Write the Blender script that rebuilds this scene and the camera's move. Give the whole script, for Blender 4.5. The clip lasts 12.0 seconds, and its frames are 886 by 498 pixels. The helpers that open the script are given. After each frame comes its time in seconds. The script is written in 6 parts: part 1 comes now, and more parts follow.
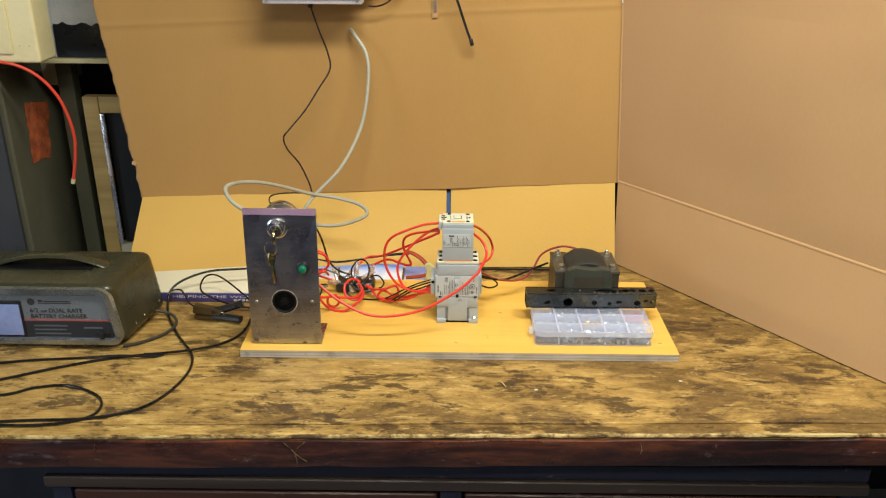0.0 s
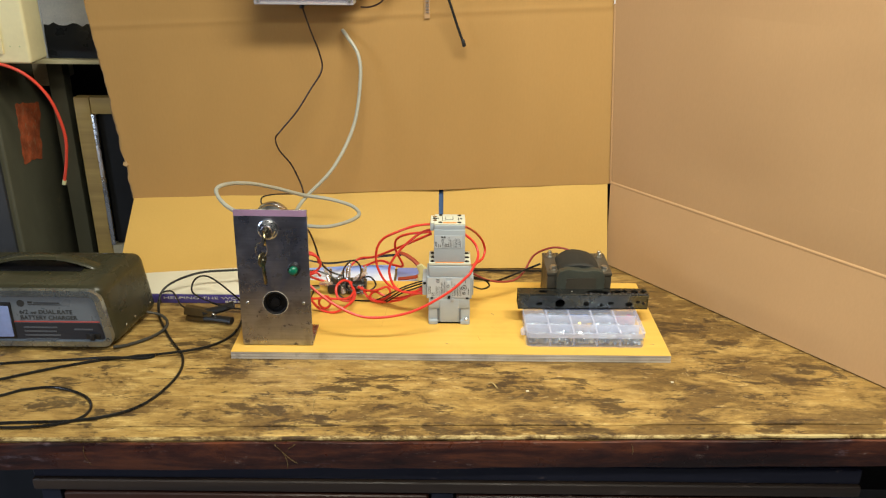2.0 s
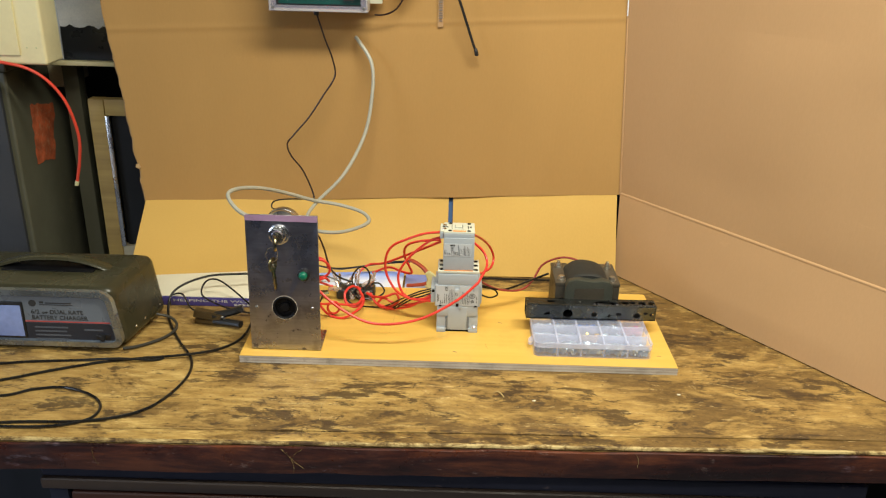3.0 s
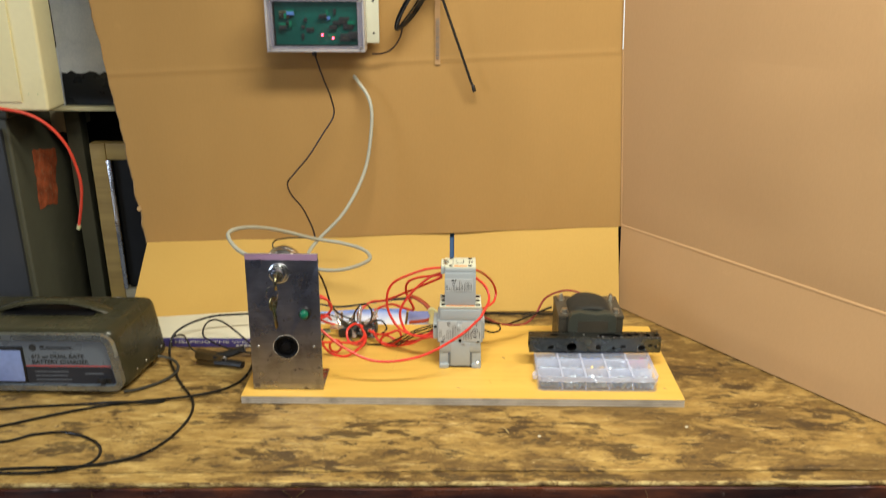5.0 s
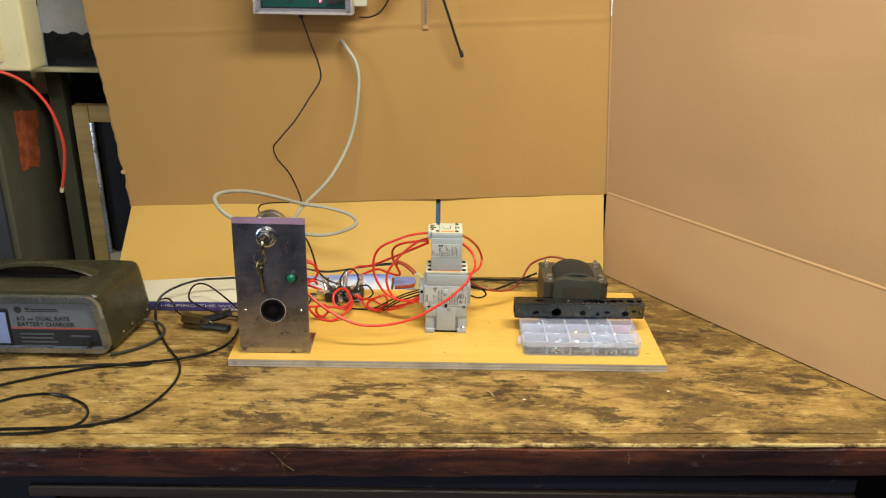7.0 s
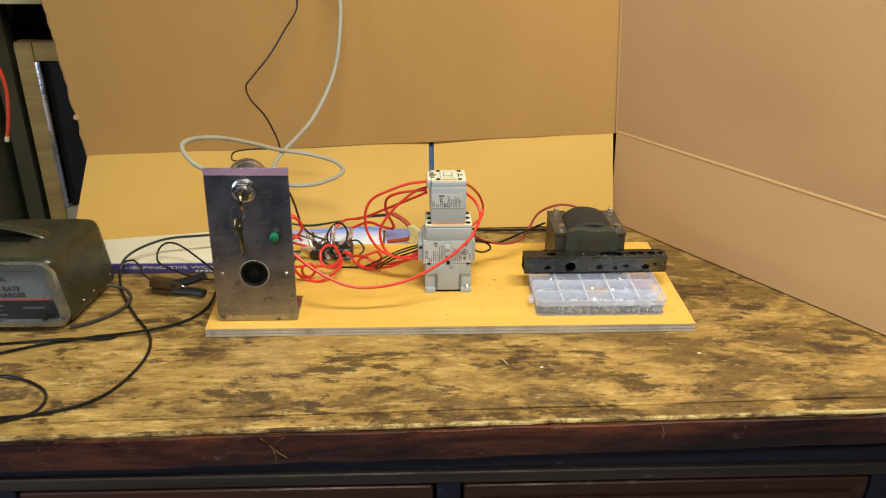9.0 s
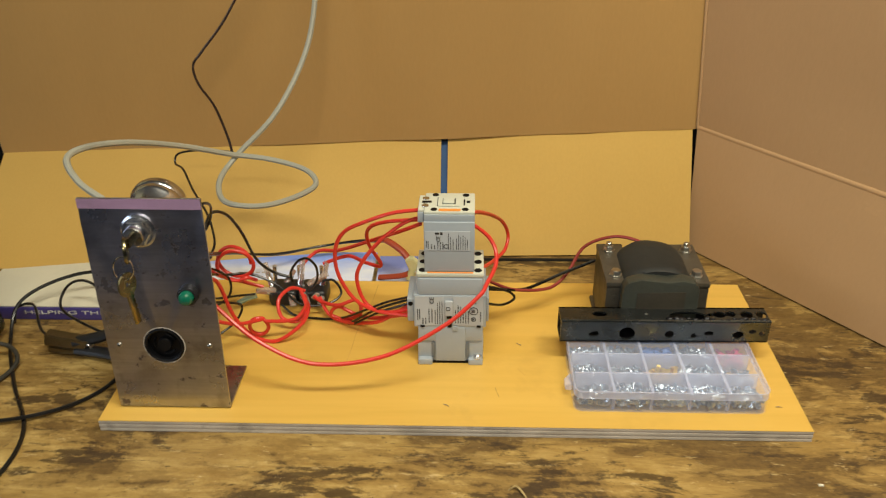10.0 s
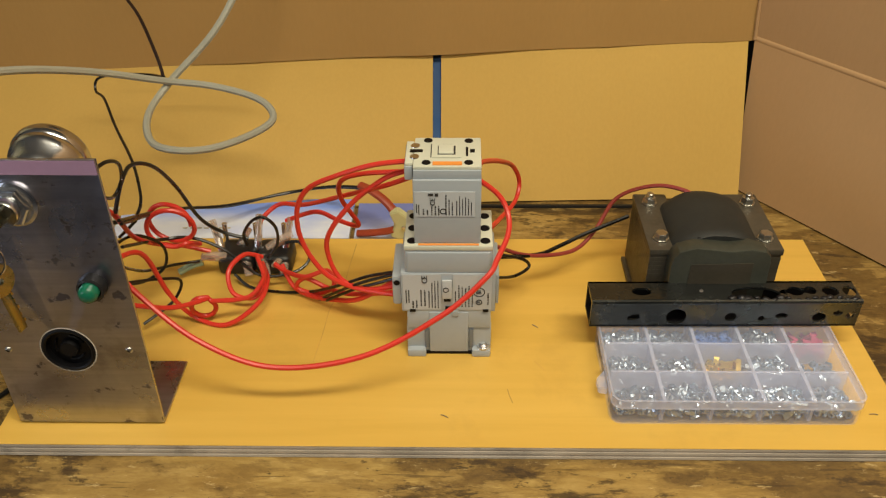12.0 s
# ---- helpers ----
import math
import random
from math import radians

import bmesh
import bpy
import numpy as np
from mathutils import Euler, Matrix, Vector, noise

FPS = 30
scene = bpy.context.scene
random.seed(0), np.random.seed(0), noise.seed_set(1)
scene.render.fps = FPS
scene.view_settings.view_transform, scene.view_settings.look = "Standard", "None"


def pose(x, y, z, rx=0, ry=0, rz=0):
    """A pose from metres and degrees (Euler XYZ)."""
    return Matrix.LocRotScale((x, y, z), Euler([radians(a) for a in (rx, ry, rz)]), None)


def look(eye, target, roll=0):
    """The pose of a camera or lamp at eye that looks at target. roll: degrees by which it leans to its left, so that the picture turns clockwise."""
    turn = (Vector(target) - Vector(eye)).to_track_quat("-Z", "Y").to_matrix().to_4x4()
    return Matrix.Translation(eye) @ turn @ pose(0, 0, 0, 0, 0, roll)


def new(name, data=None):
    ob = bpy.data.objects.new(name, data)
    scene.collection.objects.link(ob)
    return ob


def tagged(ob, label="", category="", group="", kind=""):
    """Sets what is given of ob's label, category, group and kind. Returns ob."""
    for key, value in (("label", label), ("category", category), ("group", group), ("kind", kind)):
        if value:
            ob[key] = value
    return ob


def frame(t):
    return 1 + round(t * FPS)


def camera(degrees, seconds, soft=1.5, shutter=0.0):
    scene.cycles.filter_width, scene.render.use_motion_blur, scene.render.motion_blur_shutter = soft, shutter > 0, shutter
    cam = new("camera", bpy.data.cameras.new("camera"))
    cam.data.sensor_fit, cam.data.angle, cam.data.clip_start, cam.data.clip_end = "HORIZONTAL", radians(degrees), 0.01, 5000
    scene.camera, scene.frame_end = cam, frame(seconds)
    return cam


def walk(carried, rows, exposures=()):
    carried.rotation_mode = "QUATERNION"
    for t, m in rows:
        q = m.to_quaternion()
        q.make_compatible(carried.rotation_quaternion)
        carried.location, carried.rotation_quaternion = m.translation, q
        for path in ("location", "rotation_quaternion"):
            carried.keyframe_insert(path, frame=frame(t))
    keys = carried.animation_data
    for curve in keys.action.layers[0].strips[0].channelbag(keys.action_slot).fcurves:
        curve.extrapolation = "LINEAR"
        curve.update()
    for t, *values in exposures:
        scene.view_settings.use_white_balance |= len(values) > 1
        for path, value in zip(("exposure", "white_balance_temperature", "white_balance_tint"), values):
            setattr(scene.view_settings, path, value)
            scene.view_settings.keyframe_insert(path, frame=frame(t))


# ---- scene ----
cam = camera(56.3, 12.0, soft=1.2, shutter=0.2)
PATH = [
    (0, (0.289, -1.0, 1.494), (0.275, 0.84, 0.709), 0.4),
    (0.5, (0.29, -1.003, 1.491), (0.292, 0.838, 0.709), 0.6),
    (1, (0.292, -1.001, 1.492), (0.285, 0.836, 0.701), 0.6),
    (1.5, (0.294, -0.999, 1.49), (0.266, 0.839, 0.702), 0.3),
    (2, (0.295, -0.998, 1.493), (0.291, 0.843, 0.711), 0.5),
    (2.5, (0.294, -1.003, 1.498), (0.301, 0.838, 0.715), 1.3),
    (3, (0.291, -1.001, 1.499), (0.271, 0.844, 0.728), 1.4),
    (3.2, (0.292, -1.001, 1.499), (0.249, 0.847, 0.737), 0.8),
    (4.8, (0.294, -1.004, 1.491), (0.26, 0.836, 0.708), 0.7),
    (5, (0.297, -0.998, 1.494), (0.263, 0.88, 0.808), 0.0),
    (5.1, (0.29, -1.003, 1.487), (0.274, 0.89, 0.843), 0.3),
    (5.2, (0.294, -1.004, 1.488), (0.287, 0.887, 0.835), 0.5),
    (5.3, (0.292, -1.0, 1.488), (0.296, 0.886, 0.822), 0.7),
    (5.5, (0.296, -0.996, 1.491), (0.299, 0.866, 0.762), 0.9),
    (6, (0.288, -0.993, 1.495), (0.301, 0.84, 0.696), 2.0),
    (6.5, (0.292, -0.996, 1.495), (0.29, 0.842, 0.706), 0.6),
    (6.7, (0.292, -1.0, 1.49), (0.292, 0.852, 0.734), 0.8),
    (8.3, (0.246, -1.009, 1.501), (0.315, 0.831, 0.72), -0.2),
    (8.5, (0.225, -1.0, 1.491), (0.325, 0.828, 0.686), 0.3),
    (9, (0.251, -0.876, 1.454), (0.333, 0.914, 0.565), 0.7),
    (9.2, (0.278, -0.806, 1.428), (0.315, 0.984, 0.537), 0.3),
    (9.5, (0.336, -0.697, 1.435), (0.245, 1.1, 0.563), 0.8),
    (9.7, (0.332, -0.644, 1.411), (0.254, 1.131, 0.493), 1.8),
    (10, (0.321, -0.541, 1.388), (0.253, 1.202, 0.41), -0.6),
    (10.2, (0.29, -0.481, 1.365), (0.261, 1.242, 0.35), -1.5),
    (10.5, (0.265, -0.429, 1.361), (0.316, 1.245, 0.268), -1.3),
    (10.7, (0.271, -0.41, 1.346), (0.292, 1.254, 0.237), -0.9),
    (11, (0.278, -0.387, 1.345), (0.289, 1.243, 0.186), -0.3),
    (11.5, (0.31, -0.366, 1.338), (0.243, 1.267, 0.185), -2.6),
    (12, (0.31, -0.36, 1.336), (0.27, 1.253, 0.154), -0.7),
]
walk(cam, [(t, look(eye, target, roll)) for t, eye, target, roll in PATH],
     exposures=[(0, -0.06, 6350, 10), (3.2, -0.06, 6350, 10), (5.0, -0.08, 6350, 10), (5.5, -0.18, 6350, 10), (6.5, -0.12, 6350, 10), (8.5, -0.10, 6350, 10), (9.0, -0.14, 6450, 10), (9.5, -0.30, 6550, 10), (10.0, -0.52, 6600, 10), (10.5, -0.60, 6650, 10), (11.0, -0.66, 6800, 11), (12.0, -0.70, 7050, 12)])

# ---- world and light ----
world = bpy.data.worlds.new("world")
scene.world = world
world.use_nodes = True
bg = world.node_tree.nodes["Background"]
bg.inputs["Color"].default_value = (0.9, 0.95, 1.0, 1)
bg.inputs["Strength"].default_value = 0.25
scene.view_settings.exposure = 0.0


def area_lamp(name, place, target, sx, sy, power, colour):
    data = bpy.data.lights.new(name, "AREA")
    data.shape, data.size, data.size_y, data.energy, data.color = "RECTANGLE", sx, sy, power, colour
    ob = new(name, data)
    ob.matrix_world = look(place, target)
    return ob


# unseen: overhead tube set by the shadows, added rear fill, daylight from the left
area_lamp("ceiling_tube_lamp", (0.60, -0.34, 2.20), (0.60, -0.34, 0), 1.0, 0.20, 29, (1.0, 0.95, 0.77))
area_lamp("rear_fill_lamp", (0.3, -1.7, 2.52), (0.3, -1.7, 0), 1.2, 0.14, 24, (1.0, 0.95, 0.77))
area_lamp("window_daylight", (-2.1, -1.75, 1.65), (0.2, 0.1, 1.0), 0.9, 1.1, 23, (0.70, 0.82, 1.0))


# ---- materials ----
class Nodes:
    """A principled material and short calls for its nodes."""

    def __init__(self, name, rough=0.5, metal=0.0, spec=0.5):
        self.mat = bpy.data.materials.new(name)
        self.mat.use_nodes = True
        self.tree = self.mat.node_tree
        self.bsdf = self.tree.nodes["Principled BSDF"]
        self.bsdf.inputs["Roughness"].default_value = rough
        self.bsdf.inputs["Metallic"].default_value = metal
        self.bsdf.inputs["Specular IOR Level"].default_value = spec
        self.coord = self.tree.nodes.new("ShaderNodeTexCoord")

    def link(self, a, b):
        self.tree.links.new(a, b)

    def mapped(self, stretch):
        m = self.tree.nodes.new("ShaderNodeMapping")
        m.inputs["Scale"].default_value = stretch
        self.link(self.coord.outputs["Object"], m.inputs["Vector"])
        return m.outputs["Vector"]

    def noise(self, scale, detail=4, stretch=(1, 1, 1), rough=0.55, warp=0.0):
        n = self.tree.nodes.new("ShaderNodeTexNoise")
        n.inputs["Scale"].default_value, n.inputs["Detail"].default_value = scale, detail
        n.inputs["Roughness"].default_value, n.inputs["Distortion"].default_value = rough, warp
        self.link(self.mapped(stretch), n.inputs["Vector"])
        return n.outputs["Fac"]

    def wave(self, scale, stretch=(1, 1, 1), warp=0.0, axis="X"):
        n = self.tree.nodes.new("ShaderNodeTexWave")
        n.bands_direction = axis
        n.inputs["Scale"].default_value, n.inputs["Distortion"].default_value = scale, warp
        self.link(self.mapped(stretch), n.inputs["Vector"])
        return n.outputs["Fac"]

    def ramp(self, fac, stops):
        r = self.tree.nodes.new("ShaderNodeValToRGB")
        while len(r.color_ramp.elements) < len(stops):
            r.color_ramp.elements.new(0.5)
        for e, (p, c) in zip(r.color_ramp.elements, stops):
            e.position = p
            e.color = (c, c, c, 1) if isinstance(c, (int, float)) else (*c, 1)
        self.link(fac, r.inputs["Fac"])
        return r.outputs["Color"]

    def mix(self, fac, a, b, blend="MIX"):
        m = self.tree.nodes.new("ShaderNodeMix")
        m.data_type, m.blend_type = "RGBA", blend
        for v, sock in ((fac, m.inputs[0]), (a, m.inputs[6]), (b, m.inputs[7])):
            if isinstance(v, (int, float)):
                sock.default_value = v
            elif isinstance(v, tuple):
                sock.default_value = (*v, 1)
            else:
                self.link(v, sock)
        return m.outputs[2]

    def colour(self, v):
        if isinstance(v, tuple):
            self.bsdf.inputs["Base Color"].default_value = (*v, 1)
        else:
            self.link(v, self.bsdf.inputs["Base Color"])

    def rough(self, v):
        self.link(v, self.bsdf.inputs["Roughness"])

    def bump(self, v, strength=0.3, depth=0.001):
        b = self.tree.nodes.new("ShaderNodeBump")
        b.inputs["Strength"].default_value, b.inputs["Distance"].default_value = strength, depth
        self.link(v, b.inputs["Height"])
        self.link(b.outputs["Normal"], self.bsdf.inputs["Normal"])


def plain(name, c, rough=0.5, metal=0.0, var=0.12, scale=60, bump=0.1, depth=0.0005, spec=0.5, dirt=0.0, dirt_colour=(0.05, 0.04, 0.03)):
    """Paint, plastic, rubber or metal with grain at two scales and, if wanted, patches of dirt."""
    n = Nodes(name, rough, metal, spec)
    lo, hi = tuple(max(0, v * (1 - var)) for v in c), tuple(min(1, v * (1 + var)) for v in c)
    col = n.mix(n.ramp(n.noise(scale * 0.15, 3), [(0.35, 0.0), (0.65, 1.0)]), lo, hi)
    fine = n.noise(scale * 6, 3)
    col = n.mix(0.25, col, n.ramp(fine, [(0.3, lo), (0.7, hi)]))
    if dirt:
        spots = n.ramp(n.noise(scale * 0.4, 6, rough=0.7), [(0.55, 0.0), (0.72, dirt)])
        col = n.mix(spots, col, dirt_colour)
    n.colour(col)
    n.rough(n.ramp(n.noise(scale * 0.5, 4), [(0.3, max(0.02, rough - 0.08)), (0.7, min(1, rough + 0.1))]))
    n.bump(fine, bump, depth)
    return n.mat


def cardboard(name, c, dark):
    n = Nodes(name, 0.82, 0, 0.25)
    broad = n.noise(3.0, 4, (1, 1, 0.35))
    fibre = n.noise(420, 3, (1, 1, 0.25))
    flute = n.wave(48, (1, 1, 0.02), 1.2)
    col = n.mix(n.ramp(broad, [(0.3, 0.0), (0.7, 1.0)]), dark, c)
    col = n.mix(n.ramp(flute, [(0.2, 0.0), (0.9, 0.03)]), col, dark)
    col = n.mix(n.ramp(fibre, [(0.35, 0.09), (0.65, 0.0)]), col, tuple(v * 0.72 for v in dark))
    scuff = n.ramp(n.noise(11, 6, (1, 1, 2.5), 0.7), [(0.66, 0.0), (0.74, 0.14)])
    col = n.mix(scuff, col, tuple(min(1, v * 1.5) for v in c))
    n.colour(col)
    n.bump(n.mix(0.15, n.noise(60, 5), flute), 0.08, 0.0012)
    return n.mat


def bench_wood():
    """Bare worn tan wood, with brown varnish left in ragged islands along the grain and grime in the pores."""
    n = Nodes("worn_bench_wood", 0.42, 0, 0.4)
    grain = n.noise(70, 9, (0.26, 1.0, 1), 0.74, 0.3)
    streak = n.noise(110, 8, (0.24, 1.0, 1), 0.74, 0.3)
    broad = n.noise(6.5, 6, (0.7, 1.0, 1), 0.6, 0.5)
    patch = n.noise(17, 13, (0.55, 1.0, 1), 0.70, 0.45)
    fine = n.noise(130, 9, (0.55, 1.0, 1), 0.78)
    bare = n.ramp(grain, [(0.36, (0.25, 0.150, 0.043)), (0.50, (0.40, 0.262, 0.082)), (0.64, (0.60, 0.425, 0.155))])
    bare = n.mix(n.ramp(broad, [(0.40, 0.55), (0.60, 0.0)]), bare, (0.30, 0.178, 0.050))
    # the brown islands grow denser towards the right end
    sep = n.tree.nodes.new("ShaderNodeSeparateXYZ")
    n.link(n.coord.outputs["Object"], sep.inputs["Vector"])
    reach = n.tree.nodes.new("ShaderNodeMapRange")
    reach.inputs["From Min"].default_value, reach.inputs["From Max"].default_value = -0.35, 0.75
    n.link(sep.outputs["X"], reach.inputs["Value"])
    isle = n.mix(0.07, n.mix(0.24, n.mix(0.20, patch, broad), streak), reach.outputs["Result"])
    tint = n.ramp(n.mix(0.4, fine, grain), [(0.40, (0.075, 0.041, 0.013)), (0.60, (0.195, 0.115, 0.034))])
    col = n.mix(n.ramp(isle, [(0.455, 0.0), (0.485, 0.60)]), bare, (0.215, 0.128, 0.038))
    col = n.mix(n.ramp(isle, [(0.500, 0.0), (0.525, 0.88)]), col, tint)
    grime = n.mix(0.25, n.noise(24, 14, (0.5, 1.0, 1), 0.74, 0.4), streak)
    col = n.mix(n.ramp(grime, [(0.535, 0.0), (0.57, 0.80)]), col, (0.042, 0.025, 0.013))
    col = n.mix(n.ramp(fine, [(0.60, 0.0), (0.63, 0.75)]), col, (0.034, 0.021, 0.012))
    scratch = n.noise(230, 5, (0.07, 1.1, 1), 0.6, 0.2)
    col = n.mix(n.ramp(scratch, [(0.62, 0.0), (0.67, 0.55)]), col, (0.050, 0.029, 0.013))
    col = n.mix(n.ramp(n.noise(140, 8, (0.30, 1.0, 1), 0.76), [(0.60, 0.0), (0.635, 0.55)]), col, (0.64, 0.48, 0.23))
    n.colour(col)
    n.rough(n.ramp(patch, [(0.35, 0.30), (0.65, 0.52)]))
    n.bump(n.mix(0.5, streak, fine), 0.45, 0.0012)
    return n.mat


def bare_wood():
    """Pale wood worn bare, broken by grime."""
    n = Nodes("bare_worn_wood", 0.6, 0, 0.3)
    grime = n.noise(34, 12, (0.6, 1, 1), 0.8, 0.4)
    n.colour(n.ramp(grime, [(0.43, (0.055, 0.030, 0.012)), (0.49, (0.22, 0.145, 0.05)), (0.56, (0.50, 0.385, 0.17))]))
    n.bump(n.noise(150, 6), 0.4, 0.001)
    return n.mat


def varnished_wood(name, c, dark, rough=0.3):
    n = Nodes(name, rough, 0, 0.5)
    grain = n.noise(12, 8, (0.12, 4, 4), 0.6, 0.3)
    col = n.ramp(grain, [(0.3, dark), (0.7, c)])
    chips = n.ramp(n.noise(35, 7, (0.6, 1, 1.3), 0.72), [(0.63, 0.0), (0.72, 0.55)])
    col = n.mix(chips, col, (0.30, 0.22, 0.19))
    n.colour(col)
    n.rough(n.ramp(n.noise(20, 5), [(0.3, rough - 0.08), (0.7, rough + 0.25)]))
    n.bump(n.mix(0.4, grain, n.noise(140, 4)), 0.3, 0.0015)
    return n.mat


def chipped_edge():
    n = Nodes("chipped_varnished_edge", 0.35, 0, 0.5)
    grain = n.noise(18, 12, (0.25, 1, 1.6), 0.75, 0.3)
    col = n.ramp(grain, [(0.40, (0.016, 0.006, 0.007)), (0.50, (0.052, 0.016, 0.012)), (0.60, (0.125, 0.038, 0.018))])
    pale = n.ramp(n.noise(55, 12, (0.5, 1, 1.2), 0.8), [(0.605, 0.0), (0.645, 0.6)])
    col = n.mix(pale, col, (0.30, 0.22, 0.19))
    scuff = n.ramp(n.mix(0.35, n.noise(7, 10, (0.8, 1, 1.4), 0.7), n.noise(90, 8, (0.3, 1, 1), 0.75)), [(0.555, 0.0), (0.60, 0.45)])
    col = n.mix(scuff, col, (0.25, 0.19, 0.23))
    n.colour(col)
    n.rough(n.ramp(n.noise(25, 8), [(0.35, 0.22), (0.65, 0.6)]))
    n.bump(n.noise(60, 10, (0.5, 1, 1), 0.75), 0.5, 0.0018)
    return n.mat


def board_veneer():
    n = Nodes("birch_veneer", 0.38, 0, 0.4)
    grain = n.noise(7, 7, (0.35, 6, 6), 0.55, 0.4)
    col = n.ramp(grain, [(0.3, (0.65, 0.392, 0.074)), (0.7, (0.75, 0.468, 0.102))])
    smudge = n.ramp(n.noise(18, 6, (1, 1, 1), 0.65), [(0.56, 0.0), (0.75, 0.22)])
    col = n.mix(smudge, col, (0.38, 0.20, 0.05))
    n.colour(col)
    n.bump(n.noise(160, 4, (0.1, 2, 2)), 0.12, 0.0004)
    return n.mat


def sheet_steel():
    n = Nodes("brushed_sheet_steel", 0.3, 1.0)
    brush = n.noise(260, 3, (0.05, 1, 1))
    col = n.ramp(brush, [(0.3, (0.41, 0.41, 0.49)), (0.7, (0.55, 0.55, 0.63))])
    haze = n.ramp(n.noise(11, 6, (1, 1, 1), 0.6, 0.4), [(0.40, 0.0), (0.66, 0.55)])
    col = n.mix(haze, col, (0.21, 0.205, 0.26))
    cloud = n.ramp(n.noise(38, 8, (1, 1, 1.1), 0.6, 0.3), [(0.52, 0.0), (0.68, 0.42)])
    col = n.mix(cloud, col, (0.12, 0.105, 0.12))
    rust = n.ramp(n.noise(62, 5, (1, 1, 1.3), 0.6), [(0.615, 0.0), (0.655, 0.75)])
    col = n.mix(rust, col, (0.060, 0.048, 0.048))
    n.colour(col)
    n.rough(n.mix(rust, n.ramp(n.noise(30, 5), [(0.3, 0.24), (0.7, 0.36)]), (0.6, 0.6, 0.6)))
    n.bump(brush, 0.08, 0.0004)
    return n.mat


def clear_plastic(name, tint, alpha, rough):
    """Thin moulded plastic: part of the light goes straight through, the rest is scattered."""
    n = Nodes(name, rough, 0, 0.5)
    n.bsdf.inputs["Base Color"].default_value = (*tint, 1)
    n.rough(n.ramp(n.noise(40, 4), [(0.3, rough * 0.7), (0.7, rough * 1.3)]))
    n.bsdf.inputs["Alpha"].default_value = alpha
    return n.mat


def emitter(name, c, power):
    n = Nodes(name, 0.3)
    n.colour(c)
    n.bsdf.inputs["Emission Color"].default_value = (*c, 1)
    n.bsdf.inputs["Emission Strength"].default_value = power
    return n.mat


def worn_paint(name, c, under, rough=0.45):
    n = Nodes(name, rough, 0.0, 0.5)
    col = n.mix(n.ramp(n.noise(6, 5, (1, 1, 0.4)), [(0.3, 0.0), (0.7, 1.0)]), tuple(v * 0.75 for v in c), tuple(v * 1.25 for v in c))
    chips = n.ramp(n.noise(24, 8, (1, 1, 0.8), 0.75), [(0.62, 0.0), (0.7, 0.8)])
    col = n.mix(chips, col, under)
    n.colour(col)
    n.rough(n.ramp(n.noise(15, 4), [(0.3, rough - 0.1), (0.7, rough + 0.15)]))
    n.bump(n.noise(90, 5), 0.2, 0.0008)
    return n.mat


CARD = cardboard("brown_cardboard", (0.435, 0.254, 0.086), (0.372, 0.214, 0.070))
# side sheet is the same cardboard, with cooler light mixed into this colour
CARD_PINK = cardboard("pale_cool_lit_cardboard", (0.475, 0.292, 0.145), (0.425, 0.260, 0.126))
# same cardboard, brightened for the light the tilted flaps catch
CARD_LIT = cardboard("lit_flap_cardboard", (0.60, 0.382, 0.104), (0.545, 0.340, 0.088))
CARD_EDGE = plain("torn_cardboard_edge", (0.40, 0.26, 0.12), 0.9, var=0.3, scale=200)
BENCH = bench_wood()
BENCH_EDGE = chipped_edge()
# navy tint is cool light on the carcass, put into its colour
CABINET = varnished_wood("cool_lit_cabinet", (0.016, 0.018, 0.038), (0.008, 0.009, 0.020), 0.42)
MOULDING = varnished_wood("brown_moulding", (0.070, 0.046, 0.032), (0.026, 0.019, 0.018), 0.4)
DRAWER = varnished_wood("mahogany_drawer", (0.080, 0.028, 0.016), (0.030, 0.012, 0.010), 0.35)
VENEER = board_veneer()
VENEER_CRACK = plain("cracked_veneer", (0.54, 0.315, 0.072), 0.6, var=0.3, scale=150)
PLY_LIGHT = plain("pale_ply", (0.50, 0.45, 0.38), 0.7, var=0.25, scale=120, dirt=0.4)
PLY_MID = plain("brown_ply", (0.43, 0.375, 0.315), 0.75, var=0.3, scale=120, dirt=0.4)
PLY_DARK = plain("dark_ply", (0.26, 0.20, 0.15), 0.75, var=0.3, scale=120, dirt=0.5)
STEEL = sheet_steel()
CHROME = plain("chrome", (0.60, 0.61, 0.63), 0.19, 1.0, var=0.06, scale=40, bump=0.03)
ZINC = plain("zinc_plate", (0.70, 0.70, 0.70), 0.26, 1.0, var=0.15, scale=80)
GOLD = plain("bright_brass", (0.80, 0.58, 0.16), 0.3, 0.9, var=0.15, scale=90)
BRASS = plain("brass", (0.30, 0.26, 0.145), 0.25, 1.0, var=0.12, scale=80)
SCREWS = plain("bluish_zinc", (0.46, 0.54, 0.64), 0.36, 0.92, var=0.3, scale=120)
DULL_RED = plain("dull_red_wire", (0.30, 0.045, 0.035), 0.42, var=0.15, scale=90)
BLACK = plain("black_plastic", (0.012, 0.012, 0.013), 0.4, var=0.2, scale=70)
BLACK_WIRE = plain("black_wire", (0.008, 0.0078, 0.0075), 0.3, var=0.2, scale=90)
BROWN_WIRE = plain("brown_wire", (0.022, 0.010, 0.008), 0.32, var=0.2, scale=90)
RED_WIRE = plain("red_wire", (0.68, 0.040, 0.026), 0.36, var=0.12, scale=90)
ORANGE_WIRE = plain("faded_red_wire", (0.70, 0.065, 0.035), 0.4, var=0.12, scale=90)
GREY_CABLE = plain("grey_cable", (0.35, 0.345, 0.28), 0.45, var=0.1, scale=60, dirt=0.2)
